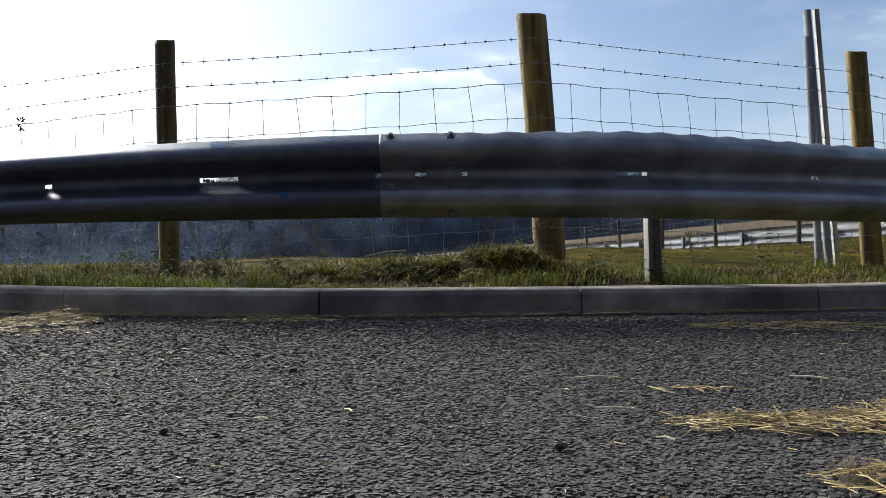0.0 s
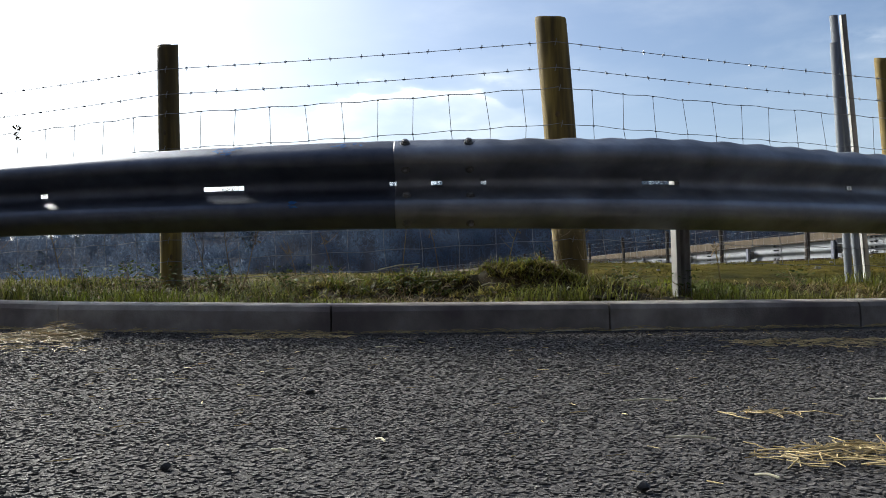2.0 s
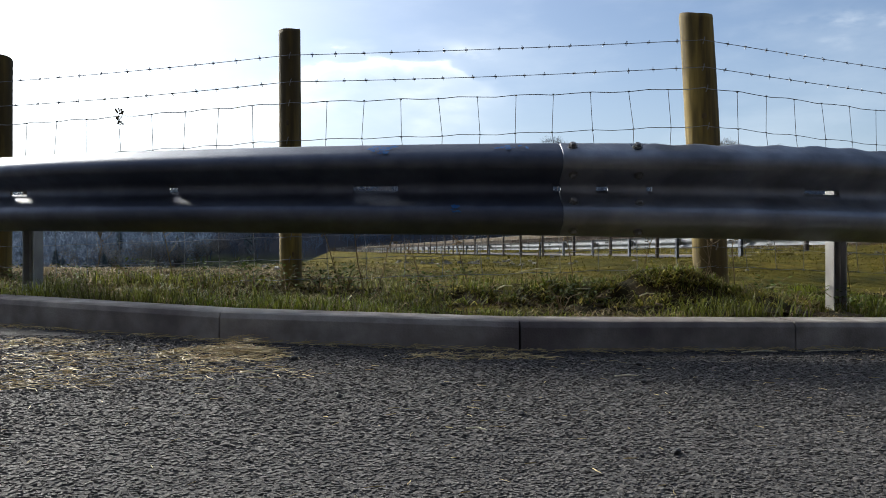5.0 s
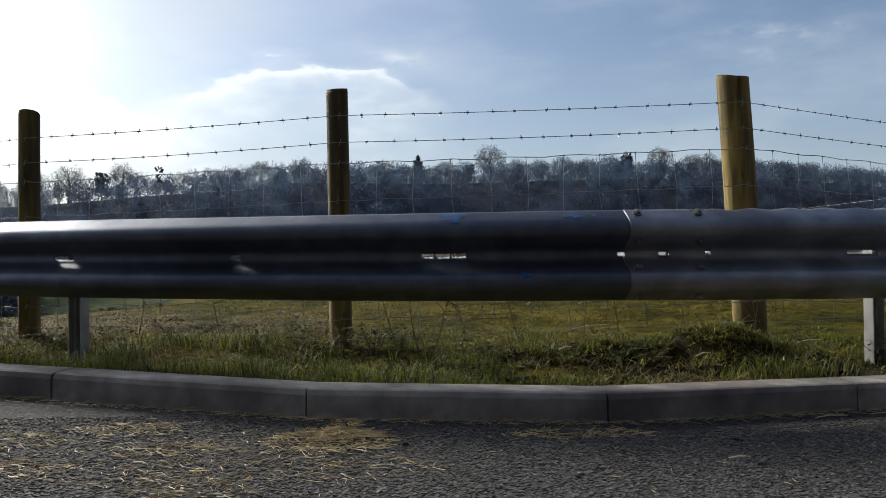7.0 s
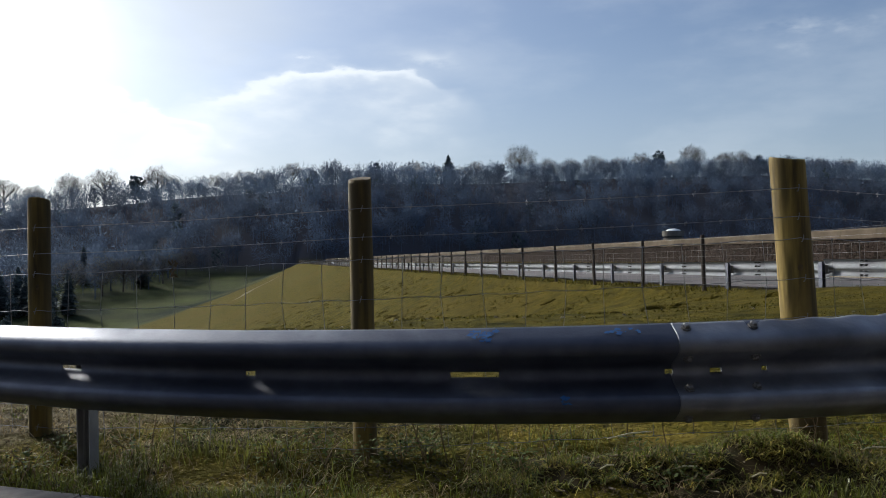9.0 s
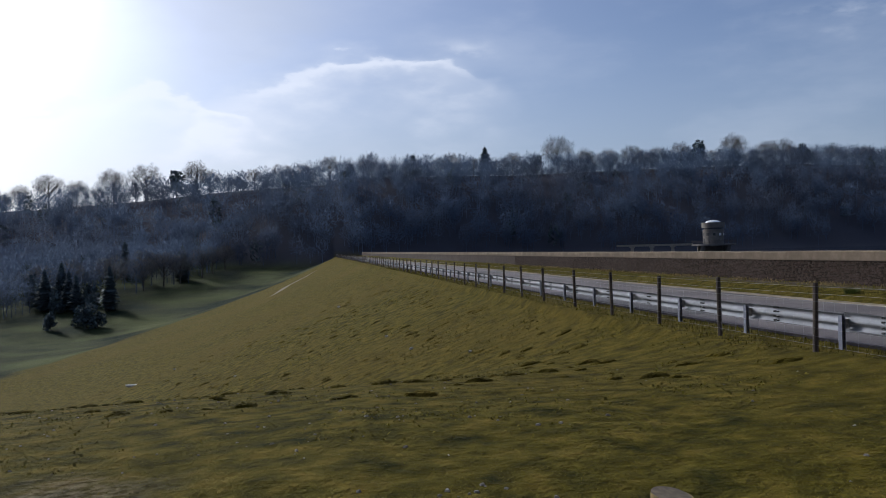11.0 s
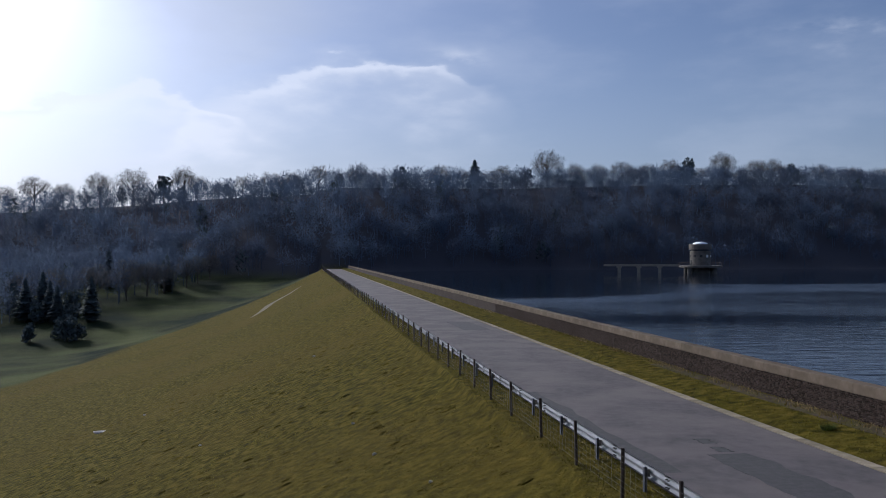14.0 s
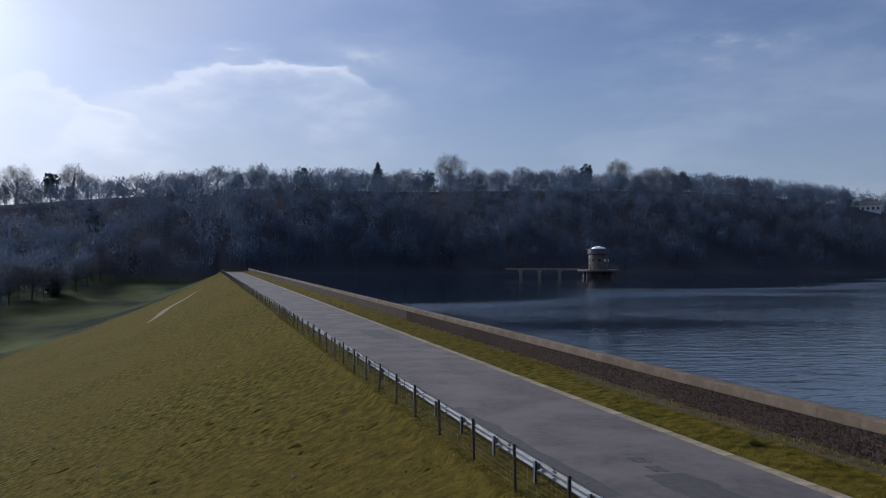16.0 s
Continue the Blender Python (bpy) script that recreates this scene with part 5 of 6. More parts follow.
def build_skyline():
    rnd = random.Random(77)
    kinds = [bare_tree(100 + k, 14, sp) for k, sp in enumerate((0.50, 0.56, 0.42, 0.54, 0.46, 0.58))]
    ivy = [ivy_tree(200 + k, 12, 0.3, 0.05) for k in range(2)]
    pine = conifer(300, 13, 0.36)
    words = {"b": "tall bare broadleaf tree on the hill's skyline", "i": "dark ivy-clad tree on the hill's skyline", "p": "dark conifer standing on the hill's skyline"}
    for k, (x, top, kind) in enumerate(SKYLINE):
        y = ridge_y(x)
        h = min(24.0, max(9.0, top - tz(x, y)))
        src, base = (kinds[(k * 5 + k // 3) % 6], 13.2) if kind == "b" else (ivy[k % 2], 11.5) if kind == "i" else (pine, 12.4)
        plant(src, x, y, h / base, rnd.uniform(0, 6.28), words[kind], "skyline trees")
    # lesser trees between and behind them, and on past the ends
    x = -420.0
    while x < 560:
        y = ridge_y(x) + rnd.uniform(-5, 22)
        gap = min(abs(x - q[0]) for q in SKYLINE)
        if gap > 5 and (abs(x - 372 * y / 520) > 14 or y > 560) and (x > -60 or rnd.random() < 0.6 or x < -240):
            src, lab = (rnd.choice(kinds), words["b"]) if rnd.random() < 0.88 else (rnd.choice(ivy), words["i"])
            plant(src, x, y, rnd.uniform(0.75, 1.1) * (1.0 if x > -60 else 0.9) * (1.0 if x < 330 else 0.8), rnd.uniform(0, 6.28), lab, "skyline trees")
        x += rnd.uniform(6.0, 12.0)
    # valley conifers and thickets below the dam
    fir = conifer(301, 15, 0.30)
    for x, y, h, lab in ((-108.5, 251, 12.8, "dark conifer among the valley trees"), (-106.5, 258, 14.0, "dark conifer among the valley trees"), (-97.5, 246, 11.5, "dark conifer among the valley trees"), (-102, 252, 12.0, "dark conifer among the valley trees"),
                         (-89.5, 250, 13.6, "pointed dark conifer on the valley floor"), (-108, 318, 14.5, "tall dark conifer in the valley wood"), (-84.5, 309, 13.5, "dark conifer at the edge of the valley wood"), (-87, 313, 11.0, "dark conifer at the edge of the valley wood")):
        plant(fir, x, y, h / 15, x, lab, "valley conifers")
    bush = ivy_tree(210, 9, 0.05, 0.06)
    for x, y, sc in ((-94.2, 221, 0.62), (-86, 223, 0.85), (-83.5, 224, 0.6), (-88.5, 226, 0.7), (-93.5, 246, 0.75), (-104, 247, 0.8), (-91.5, 253, 0.6), (-112, 256, 1.1), (-99, 262, 0.9), (-116, 262, 1.2)):
        plant(bush, x, y, sc, x, "dense dark evergreen bush on the valley floor", "valley bushes")
    # broad bare trees at the edge of the valley wood
    for x, y, sc in ((-92, 288, 0.85), (-101, 283, 0.95), (-88, 297, 0.9), (-80, 318, 0.85), (-79, 330, 0.8), (-96, 300, 0.95), (-110, 275, 0.9), (-84, 303, 0.8), (-118, 272, 0.9), (-77, 342, 0.75)):
        plant(kinds[int(-x) % 6], x, y, sc, x, "broad bare tree at the edge of the valley wood", "valley wood trees")
    for src in kinds + ivy + [pine, fir, bush]:
        for o in [*src.children_recursive, src]:
            bpy.data.objects.remove(o)


build_skyline()


def build_woodland():
    """The leafless wood that covers the far hillside, and the one at the valley's foot."""
    r = np.random.RandomState(5)
    n = 4300
    x = r.uniform(-420, 560, n)
    foot = hill_z(x, np.full(n, 400.0))[0]
    y = foot + r.uniform(-2, 148, n)
    keep = (y < foot + 100) | ((x > -70) & (y < foot + 122))
    x, y = x[keep], y[keep]
    x2, y2 = r.uniform(-380, -70, 1500), r.uniform(215, 376, 1500)
    ok = x2 < np.interp(y2, [200, 250, 262, 275, 305, 352], [-128, -114, -103, -94, -80, -81])
    x, y = np.concatenate([x, x2[ok]]), np.concatenate([y, y2[ok]])
    x3 = r.uniform(-420, 560, 2600)
    y3 = hill_z(x3, np.full(2600, 400.0))[0] + r.uniform(98, 140, 2600)
    ok = (x3 > -70) | (r.rand(2600) < 0.35)
    x3, y3 = x3[ok], y3[ok]
    tall = len(x)
    x, y = np.concatenate([x, x3]), np.concatenate([y, y3])
    open_ground = (np.abs(x - 372 * y / 520) < 15) & (y > 462) & (y < 540)   # clearing round the house
    tall -= int(open_ground[:tall].sum())
    x, y = x[~open_ground], y[~open_ground]
    z = terrain_z(x, y)
    z[tall:] -= 1.0
    h = np.where(np.arange(len(x)) < tall, r.uniform(8, 14, len(x)), r.uniform(3.5, 6.5, len(x)))
    ev = r.rand(len(x)) < 0.02
    V, F, count = [], [], 0
    per = 150
    for k in range(len(x)):
        if ev[k]:
            continue
        d = r.normal(size=(per, 3))
        d /= np.linalg.norm(d, axis=1)[:, None]
        rad = r.uniform(0.35, 1.0, per)[:, None]
        c = np.array([x[k], y[k], z[k] + h[k] * 0.62])
        a = c + d * rad * np.array([0.30, 0.30, 0.40]) * h[k]
        w = d * 0.6 + r.normal(size=(per, 3)) * 0.5 + np.array([0, 0, 0.5])
        w /= np.linalg.norm(w, axis=1)[:, None]
        b = a + w * h[k] * r.uniform(0.06, 0.15, per)[:, None]
        s = np.cross(w, r.normal(size=(per, 3)))
        s /= np.linalg.norm(s, axis=1)[:, None]
        s *= h[k] * 0.0115
        tri = np.stack([a - s, a + s, b], 1).reshape(-1, 3)
        t0 = np.array([[x[k] - 0.14, y[k], z[k] - 0.5], [x[k] + 0.14, y[k], z[k] - 0.5], [x[k], y[k], z[k] + h[k] * 0.8], [x[k], y[k] - 0.14, z[k] - 0.5], [x[k], y[k] + 0.14, z[k] - 0.5], [x[k], y[k], z[k] + h[k] * 0.8]])
        V.append(tri)
        V.append(t0)
        count += per * 3 + 6
    co = np.concatenate(V)
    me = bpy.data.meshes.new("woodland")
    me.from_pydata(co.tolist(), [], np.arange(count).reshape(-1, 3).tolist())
    me.materials.append(M_HAZY_WOOD)
    tagged(new("woodland", me), "leafless far hillside wood, blue haze in its base colour", "woodland", kind="stuff")
    V = []
    per = 90
    for k in np.nonzero(ev)[0]:
        d = r.normal(size=(per, 3))
        d /= np.linalg.norm(d, axis=1)[:, None]
        c = np.array([x[k], y[k], z[k] + h[k] * 0.5]) + d * np.array([0.22, 0.22, 0.42]) * h[k] * r.uniform(0.6, 1.05, per)[:, None]
        a, b = r.normal(size=(per, 3)) * h[k] * 0.045, r.normal(size=(per, 3)) * h[k] * 0.045
        V.append(np.stack([c + a, c + b, c - a], 1).reshape(-1, 3))
    co = np.concatenate(V)
    me = bpy.data.meshes.new("evergreen_undergrowth")
    me.from_pydata(co.tolist(), [], np.arange(len(co)).reshape(-1, 3).tolist())
    me.materials.append(M_HAZY_IVY)
    tagged(new("evergreen_undergrowth", me), "dark evergreens scattered through the wood", "woodland", kind="stuff")


build_woodland()


# ---- grass ----
def blades(name, x, y, z, h, w, bend, mat, label, category="grass", seed=1, parent=None):
    """Bent, tapered blades rooted at the given places."""
    r = np.random.RandomState(seed)
    n = len(x)
    a = r.uniform(0, 2 * np.pi, n)
    o = np.stack([np.cos(a), np.sin(a), np.zeros(n)], 1)
    t = np.stack([-np.sin(a), np.cos(a), np.zeros(n)], 1) * w[:, None]
    p = np.stack([x, y, z], 1)
    up = np.array([0, 0, 1.0])
    m = p + up * (h * 0.6)[:, None] + o * (h * bend * 0.35)[:, None]
    e = p + up * (h * (1 - 0.35 * bend))[:, None] + o * (h * bend)[:, None]
    co = np.stack([p - t, p + t, m - t * 0.75, m + t * 0.75, e], 1).reshape(-1, 3)
    k = np.arange(n)[:, None] * 5
    f = np.concatenate([k + np.array([[0, 1, 3]]), k + np.array([[0, 3, 2]]), k + np.array([[2, 3, 4]])], 1).reshape(-1, 3)
    me = bpy.data.meshes.new(name)
    me.from_pydata(co.tolist(), [], f.tolist())
    me.materials.append(mat)
    ob = new(name, me)
    if parent:
        ob.parent = parent
    return tagged(ob, label, category, kind="stuff")


def build_grass():
    r = np.random.RandomState(11)
    n = 38000
    x = r.uniform(-4.2, 4.2, n)
    s = 0.13 + r.beta(1.0, 1.5, n) * 1.15
    y = kerb_y(x) + s
    keep = vnoise(x, y, 0.35, 41, 2) + 0.22 * (s < 0.35) > r.uniform(0.36, 0.72, n)
    x, y, s = x[keep], y[keep], s[keep]
    n = len(x)
    tall = vnoise(x, y, 0.5, 43, 2)
    h = (0.016 + 0.125 * tall ** 2) * r.uniform(0.45, 1.4, n) * (1 - 0.5 * smooth01(0.7, 1.2, s)) * (1 + 0.15 * (s < 0.32))
    blades("verge_grass", x, y, terrain_z(x, y) - 0.004, h, r.uniform(0.0013, 0.0028, n), r.uniform(0.2, 1.1, n), M_GRASS, "tufted green grass on the verge behind the kerb", seed=2)
    n = 17000
    x = r.uniform(-4.2, 4.2, n)
    y = kerb_y(x) + 0.14 + r.beta(1.2, 1.6, n) * 1.3
    keep = (vnoise(x, y, 0.4, 47, 2) > r.uniform(0.3, 0.7, n)) & ((y - kerb_y(x) < 0.80) | (x < -1.1))
    x, y = x[keep], y[keep]
    n = len(x)
    blades("dead_grass", x, y, terrain_z(x, y) - 0.002, r.uniform(0.012, 0.060, n), r.uniform(0.001, 0.0028, n), r.uniform(0.8, 3.6, n), M_DRY, "bleached dead grass among the verge grass", seed=3)
    n = 20000
    x = r.uniform(-4.2, 4.2, n)
    y = kerb_y(x) + 0.14 + r.beta(1.1, 1.3, n) * 1.6
    keep = (vnoise(x, y, 0.3, 49, 3) > r.uniform(0.30, 0.66, n)) & ((y - kerb_y(x) < 0.85) | (x < -1.1))
    x, y = x[keep], y[keep]
    n = len(x)
    blades("leaf_litter", x, y, terrain_z(x, y) + 0.001, r.uniform(0.004, 0.020, n), r.uniform(0.002, 0.005, n), r.uniform(1.0, 4.0, n), M_LITTER, "dark dead leaves and moss between the grass", "litter", seed=13)
    n = 60000
    x = r.uniform(-9, 7, n)
    y = 4.6 + r.beta(1, 2.2, n) * 17
    keep = vnoise(x, y, 0.6, 51, 3) > r.uniform(0.35, 0.70, n)
    x, y = x[keep], y[keep]
    n = len(x)
    far = smooth01(5, 16, y)
    blades("field_tufts", x, y, terrain_z(x, y) - 0.004, r.uniform(0.010, 0.032, n) * (1 - 0.4 * far), r.uniform(0.002, 0.004, n) * (1 + 1.5 * far), r.uniform(0.8, 2.2, n), M_FIELD, "short grazed turf tufts beyond the fence", seed=4)
    # flattened, bleached grass on the strip by the fence
    n = 26000
    x, y = r.normal(-2.05, 0.75, n), r.normal(4.75, 0.42, n)
    keep = (y > kerb_y(x) + 0.75) & (vnoise(x, y, 0.28, 53, 3) > r.uniform(0.30, 0.66, n))
    x, y = x[keep], y[keep]
    n = len(x)
    blades("flattened_grass", x, y, terrain_z(x, y) + 0.001, r.uniform(0.004, 0.020, n), r.uniform(0.0012, 0.003, n), r.uniform(1.5, 5.0, n), M_DRY, "bleached flattened grass on the trodden strip", seed=33)
    # coarse tufts on the dam face
    n = 30000
    u, w = 10 + r.beta(1, 2.4, n) * 60, 0.3 + r.beta(1, 1.8, n) * 42
    keep = vnoise(u, w, 2.2, 61, 3) > r.uniform(0.42, 0.74, n)
    u, w = u[keep], w[keep]
    n = len(u)
    x, y = DAM_X + u * DAM_DX - w * DAM_DY, u * DAM_DY + w * DAM_DX
    sc = 1 + u / 30
    blades("slope_tufts", x, y, terrain_z(x, y) - 0.01, r.uniform(0.02, 0.05, n) * sc, r.uniform(0.006, 0.014, n) * sc, r.uniform(1.2, 2.6, n), M_FIELD, "coarse grass tufts on the dam slope", seed=5)
    n = 16000
    u, v = r.uniform(12, 100, n), r.choice([0, 1], n)
    vv = np.where(v == 0, r.uniform(-0.35, 1.25, n), r.uniform(7.8, 10.1, n))
    x, y = DAM_X + u * DAM_DX + vv * DAM_DY, u * DAM_DY - vv * DAM_DX
    z = crest_z(u) + np.where(v == 0, -0.05, np.interp(vv, [7.74, 8.2, 9.2, 10.2], [0.0, 0.10, 0.24, 0.36]))
    blades("crest_grass", x, y, z, r.uniform(0.03, 0.12, n) * np.where(vv > 9.7, 1.8, 1), r.uniform(0.006, 0.014, n), r.uniform(0.4, 1.4, n), M_FIELD, "rough grass beside the crest road", seed=6)


M_LITTER = material("dead_leaves", ((0.018, 0.020, 0.006), (0.075, 0.05, 0.024)), 9, 0.9, island=0.6, spec=0.1)
M_CURLED = material("curled_dead_leaf", ((0.10, 0.075, 0.045), (0.24, 0.19, 0.13)), 30, 0.8, rand=0.4)
M_FIELD = material("field_tuft", ((0.060, 0.058, 0.005), (0.115, 0.098, 0.012)), 1.0, 0.85, island=0.5, big=(0.4, (0.11, 0.088, 0.022), 0.6), spec=0.12)
let_light_through(M_FIELD, 0.3)
build_grass()


def build_heap():
    """A long mound of wilted cuttings, turf and roots against the leaning post, with pale sticks and curled leaves in it."""
    heap = tagged(thing("cuttings_heap", (0.02, 3.62, tz(0.02, 3.62))), "mound of wilted grass cuttings beside a fence post", "grass heap")
    r = np.random.RandomState(8)
    g, n, m = Geo(), 60, 26
    humps = ((0.26, 0.02, 0.15, 0.15, 0.135), (0.02, 0.0, 0.18, 0.17, 0.10), (-0.28, 0.0, 0.20, 0.16, 0.088), (-0.60, 0.04, 0.17, 0.13, 0.078), (0.48, -0.06, 0.12, 0.11, 0.06), (-0.92, -0.02, 0.14, 0.12, 0.05))
    top = lambda a, b: sum(h * np.exp(-((a - x) / sx) ** 2 - ((b - y) / sy) ** 2) for x, y, sx, sy, h in humps) + (vnoise(a, b, 0.09, 15, 3) - 0.5) * 0.07 - 0.022
    A, B = np.meshgrid(np.linspace(-1.1, 0.75, n), np.linspace(-0.34, 0.34, m), indexing="ij")
    Z = top(A, B)
    vs = np.stack([A, B, Z], -1).reshape(-1, 3).tolist()
    part("mound", g.add(vs, [(i * m + j, (i + 1) * m + j, (i + 1) * m + j + 1, i * m + j + 1) for i in range(n - 1) for j in range(m - 1)]), M_LITTER, heap, "dark matted earth and roots")
    k = 21000
    a, b = r.uniform(-1.08, 0.72, k), r.normal(0, 0.15, k)
    z = top(a, b)
    ok = (z > 0.004) & (vnoise(a, b, 0.07, 17, 2) > r.uniform(0.25, 0.62, k))
    a, b, z = a[ok], b[ok], z[ok]
    k = len(a)
    m = 3200
    blades("green_cut_grass", a[:m], b[:m], z[:m] - 0.006, r.uniform(0.015, 0.07, m), r.uniform(0.0014, 0.003, m), r.uniform(0.5, 2.0, m), M_GRASS, "fresher green blades in the heap", "", 19, heap)
    m = 420
    blades("dead_cut_grass", a[-m:], b[-m:], z[-m:] - 0.002, r.uniform(0.02, 0.09, m), r.uniform(0.0008, 0.0016, m), r.uniform(0.8, 3.5, m), M_DRY, "bleached dead stalks in the heap", "", 29, heap)
    blades("cut_grass", a, b, z - 0.008, r.uniform(0.010, 0.042, k), r.uniform(0.0014, 0.0034, k), r.uniform(0.8, 2.8, k), M_HEAP, "drooping olive-green cuttings", "", 9, heap)
    # curled dead leaves
    rnd = random.Random(44)
    for _ in range(46):
        x, y = rnd.gauss(-0.30, 0.34), rnd.gauss(-0.10, 0.12)
        z0 = float(max(top(np.array([x]), np.array([y]))[0], 0.0)) + 0.012
        q, a0, ln = Geo(), rnd.uniform(0, 6.28), rnd.uniform(0.010, 0.022)
        d, sd = Vector((math.cos(a0), math.sin(a0), 0)), Vector((-math.sin(a0), math.cos(a0), 0))
        rows = [[Vector((x, y, z0)) + d * ln * (t - 0.5) * 2 + sd * w * ln * 0.45 * math.sin(math.pi * min(0.95, t + 0.08)) + Vector((0, 0, abs(w) * ln * 0.3 + ln * 0.5 * (t - 0.5) ** 2)) for w in (-1, 0, 1)] for t in (0, 0.35, 0.7, 1)]
        q.add([v for row in rows for v in row], [(i * 3 + j, i * 3 + j + 1, i * 3 + j + 4, i * 3 + j + 3) for i in range(3) for j in (0, 1)])
        part("dead_leaf", q, M_CURLED, heap)
    # pale sticks lying in it
    for x, y, ln, ang, up in ((-0.30, 3.74, 0.17, 0.05, 0.10), (-0.18, 3.50, 0.09, -0.3, 0.07), (0.05, 3.42, 0.06, 0.3, 0.06), (-0.45, 3.50, 0.06, 0.5, 0.06), (0.62, 3.70, 0.10, -0.5, 0.05), (0.34, 3.38, 0.05, 1.2, 0.05)):
        st = tagged(thing("pale_stick", (x, y, tz(x, y) + up)), "short pale dry stick lying on the verge", "stick", "sticks on the verge")
        d = Vector((math.cos(ang), math.sin(ang) * 0.6, 0.12))
        part("stick", Geo().tube([-d * ln / 2, Vector((0, 0, 0.006)), d * ln / 2], [0.0022, 0.0028, 0.0018], 6), M_STRAW_PALE, st)


build_heap()


def build_weeds():
    """Dead upright stems and leafy weeds along the fence."""
    rnd = random.Random(31)
    spots = [(-1.05, 3.70, 0.30), (-0.98, 3.75, 0.36), (-0.93, 3.66, 0.26), (0.30, 3.58, 0.30), (0.36, 3.60, 0.34), (0.44, 3.62, 0.30), (-0.30, 3.80, 0.34), (-0.12, 3.82, 0.30), (-0.75, 3.95, 0.22), (-1.75, 3.9, 0.28), (-2.1, 4.0, 0.24), (1.1, 4.0, 0.2), (-0.55, 3.78, 0.25), (0.12, 3.86, 0.30)]
    for x, y, h in spots:
        w = tagged(thing("dry_weed", (x, y, tz(x, y) - 0.01)), "thin dead weed stem with sparse side twigs", "weed", "dry weeds along the fence")
        g = Geo()
        lean = Vector((rnd.uniform(-0.3, 0.3), rnd.uniform(-0.15, 0.15), 1)).normalized()
        pts = [lean * h * t + Vector((rnd.uniform(-1, 1), rnd.uniform(-1, 1), 0)) * 0.006 for t in (0, 0.35, 0.7, 1.0)]
        g.tube(pts, [0.0026, 0.0022, 0.0017, 0.0010], 4, False)
        for _ in range(rnd.randint(2, 5)):
            b = lean * h * rnd.uniform(0.4, 0.95)
            d = Vector((rnd.uniform(-1, 1), rnd.uniform(-0.6, 0.6), rnd.uniform(0.3, 1))).normalized()
            g.tube([b, b + d * 0.04, b + d * 0.07 + Vector((0, 0, 0.012))], [0.0013, 0.001, 0.0006], 3, False)
        part("stem", g, M_WEED if rnd.random() < 0.6 else M_DRY, w)
        g = Geo()
        heart = lean * h * 0.86
        vs, fs = [heart], []
        for k in range(rnd.randint(4, 9)):
            c = heart + Vector((rnd.uniform(-1, 1), rnd.uniform(-1, 1), rnd.uniform(-1.5, 1.5))) * 0.02
            a, b = (Vector((rnd.uniform(-1, 1), rnd.uniform(-1, 1), rnd.uniform(-1, 1))) * 0.006 for _ in range(2))
            vs += [c + a, c + a + b, c + b]
            fs.append((0, 3 * k + 1, 3 * k + 2, 3 * k + 3))
        g.add(vs, fs)
        part("seed_head", g, M_WEED, w)
    r = np.random.RandomState(19)
    places = [(-2.42, 3.95), (-2.15, 3.93), (-0.72, 3.62), (-0.15, 3.45), (0.62, 3.75), (-1.05, 3.80), (-1.6, 3.75)]
    for _ in range(15):
        x = rnd.uniform(-2.6, 1.6)
        places.append((x, float(kerb_y(x)) + rnd.uniform(0.25, 0.95)))
    for x, y in places:
        w = tagged(thing("leafy_weed", (x, y, tz(x, y))), "low dark green leafy weed in the verge", "weed", "leafy weeds in the verge")
        g = Geo()
        for _ in range(70):
            a = rnd.uniform(0, 6.28)
            o = Vector((math.cos(a), math.sin(a), 0))
            c = o * rnd.uniform(0.0, 0.09) + Vector((0, 0, rnd.uniform(0.01, 0.10)))
            ln, wd = rnd.uniform(0.012, 0.026), rnd.uniform(0.004, 0.009)
            s = Vector((-o.y, o.x, rnd.uniform(-0.4, 0.4))) * wd
            tip = c + o * ln + Vector((0, 0, rnd.uniform(-0.012, 0.012)))
            g.add([c, c.lerp(tip, 0.5) + s, tip, c.lerp(tip, 0.5) - s], [(0, 1, 2, 3)])
        part("leaves", g, M_LEAF, w)
        for _ in range(6):
            a = rnd.uniform(0, 6.28)
            g = Geo().tube([(0, 0, -0.01), (math.cos(a) * 0.03, math.sin(a) * 0.03, 0.05), (math.cos(a) * 0.08, math.sin(a) * 0.08, rnd.uniform(0.04, 0.10))], [0.002, 0.0015, 0.001], 3, False)
            part("stalk", g, M_WEED, w)


build_weeds()


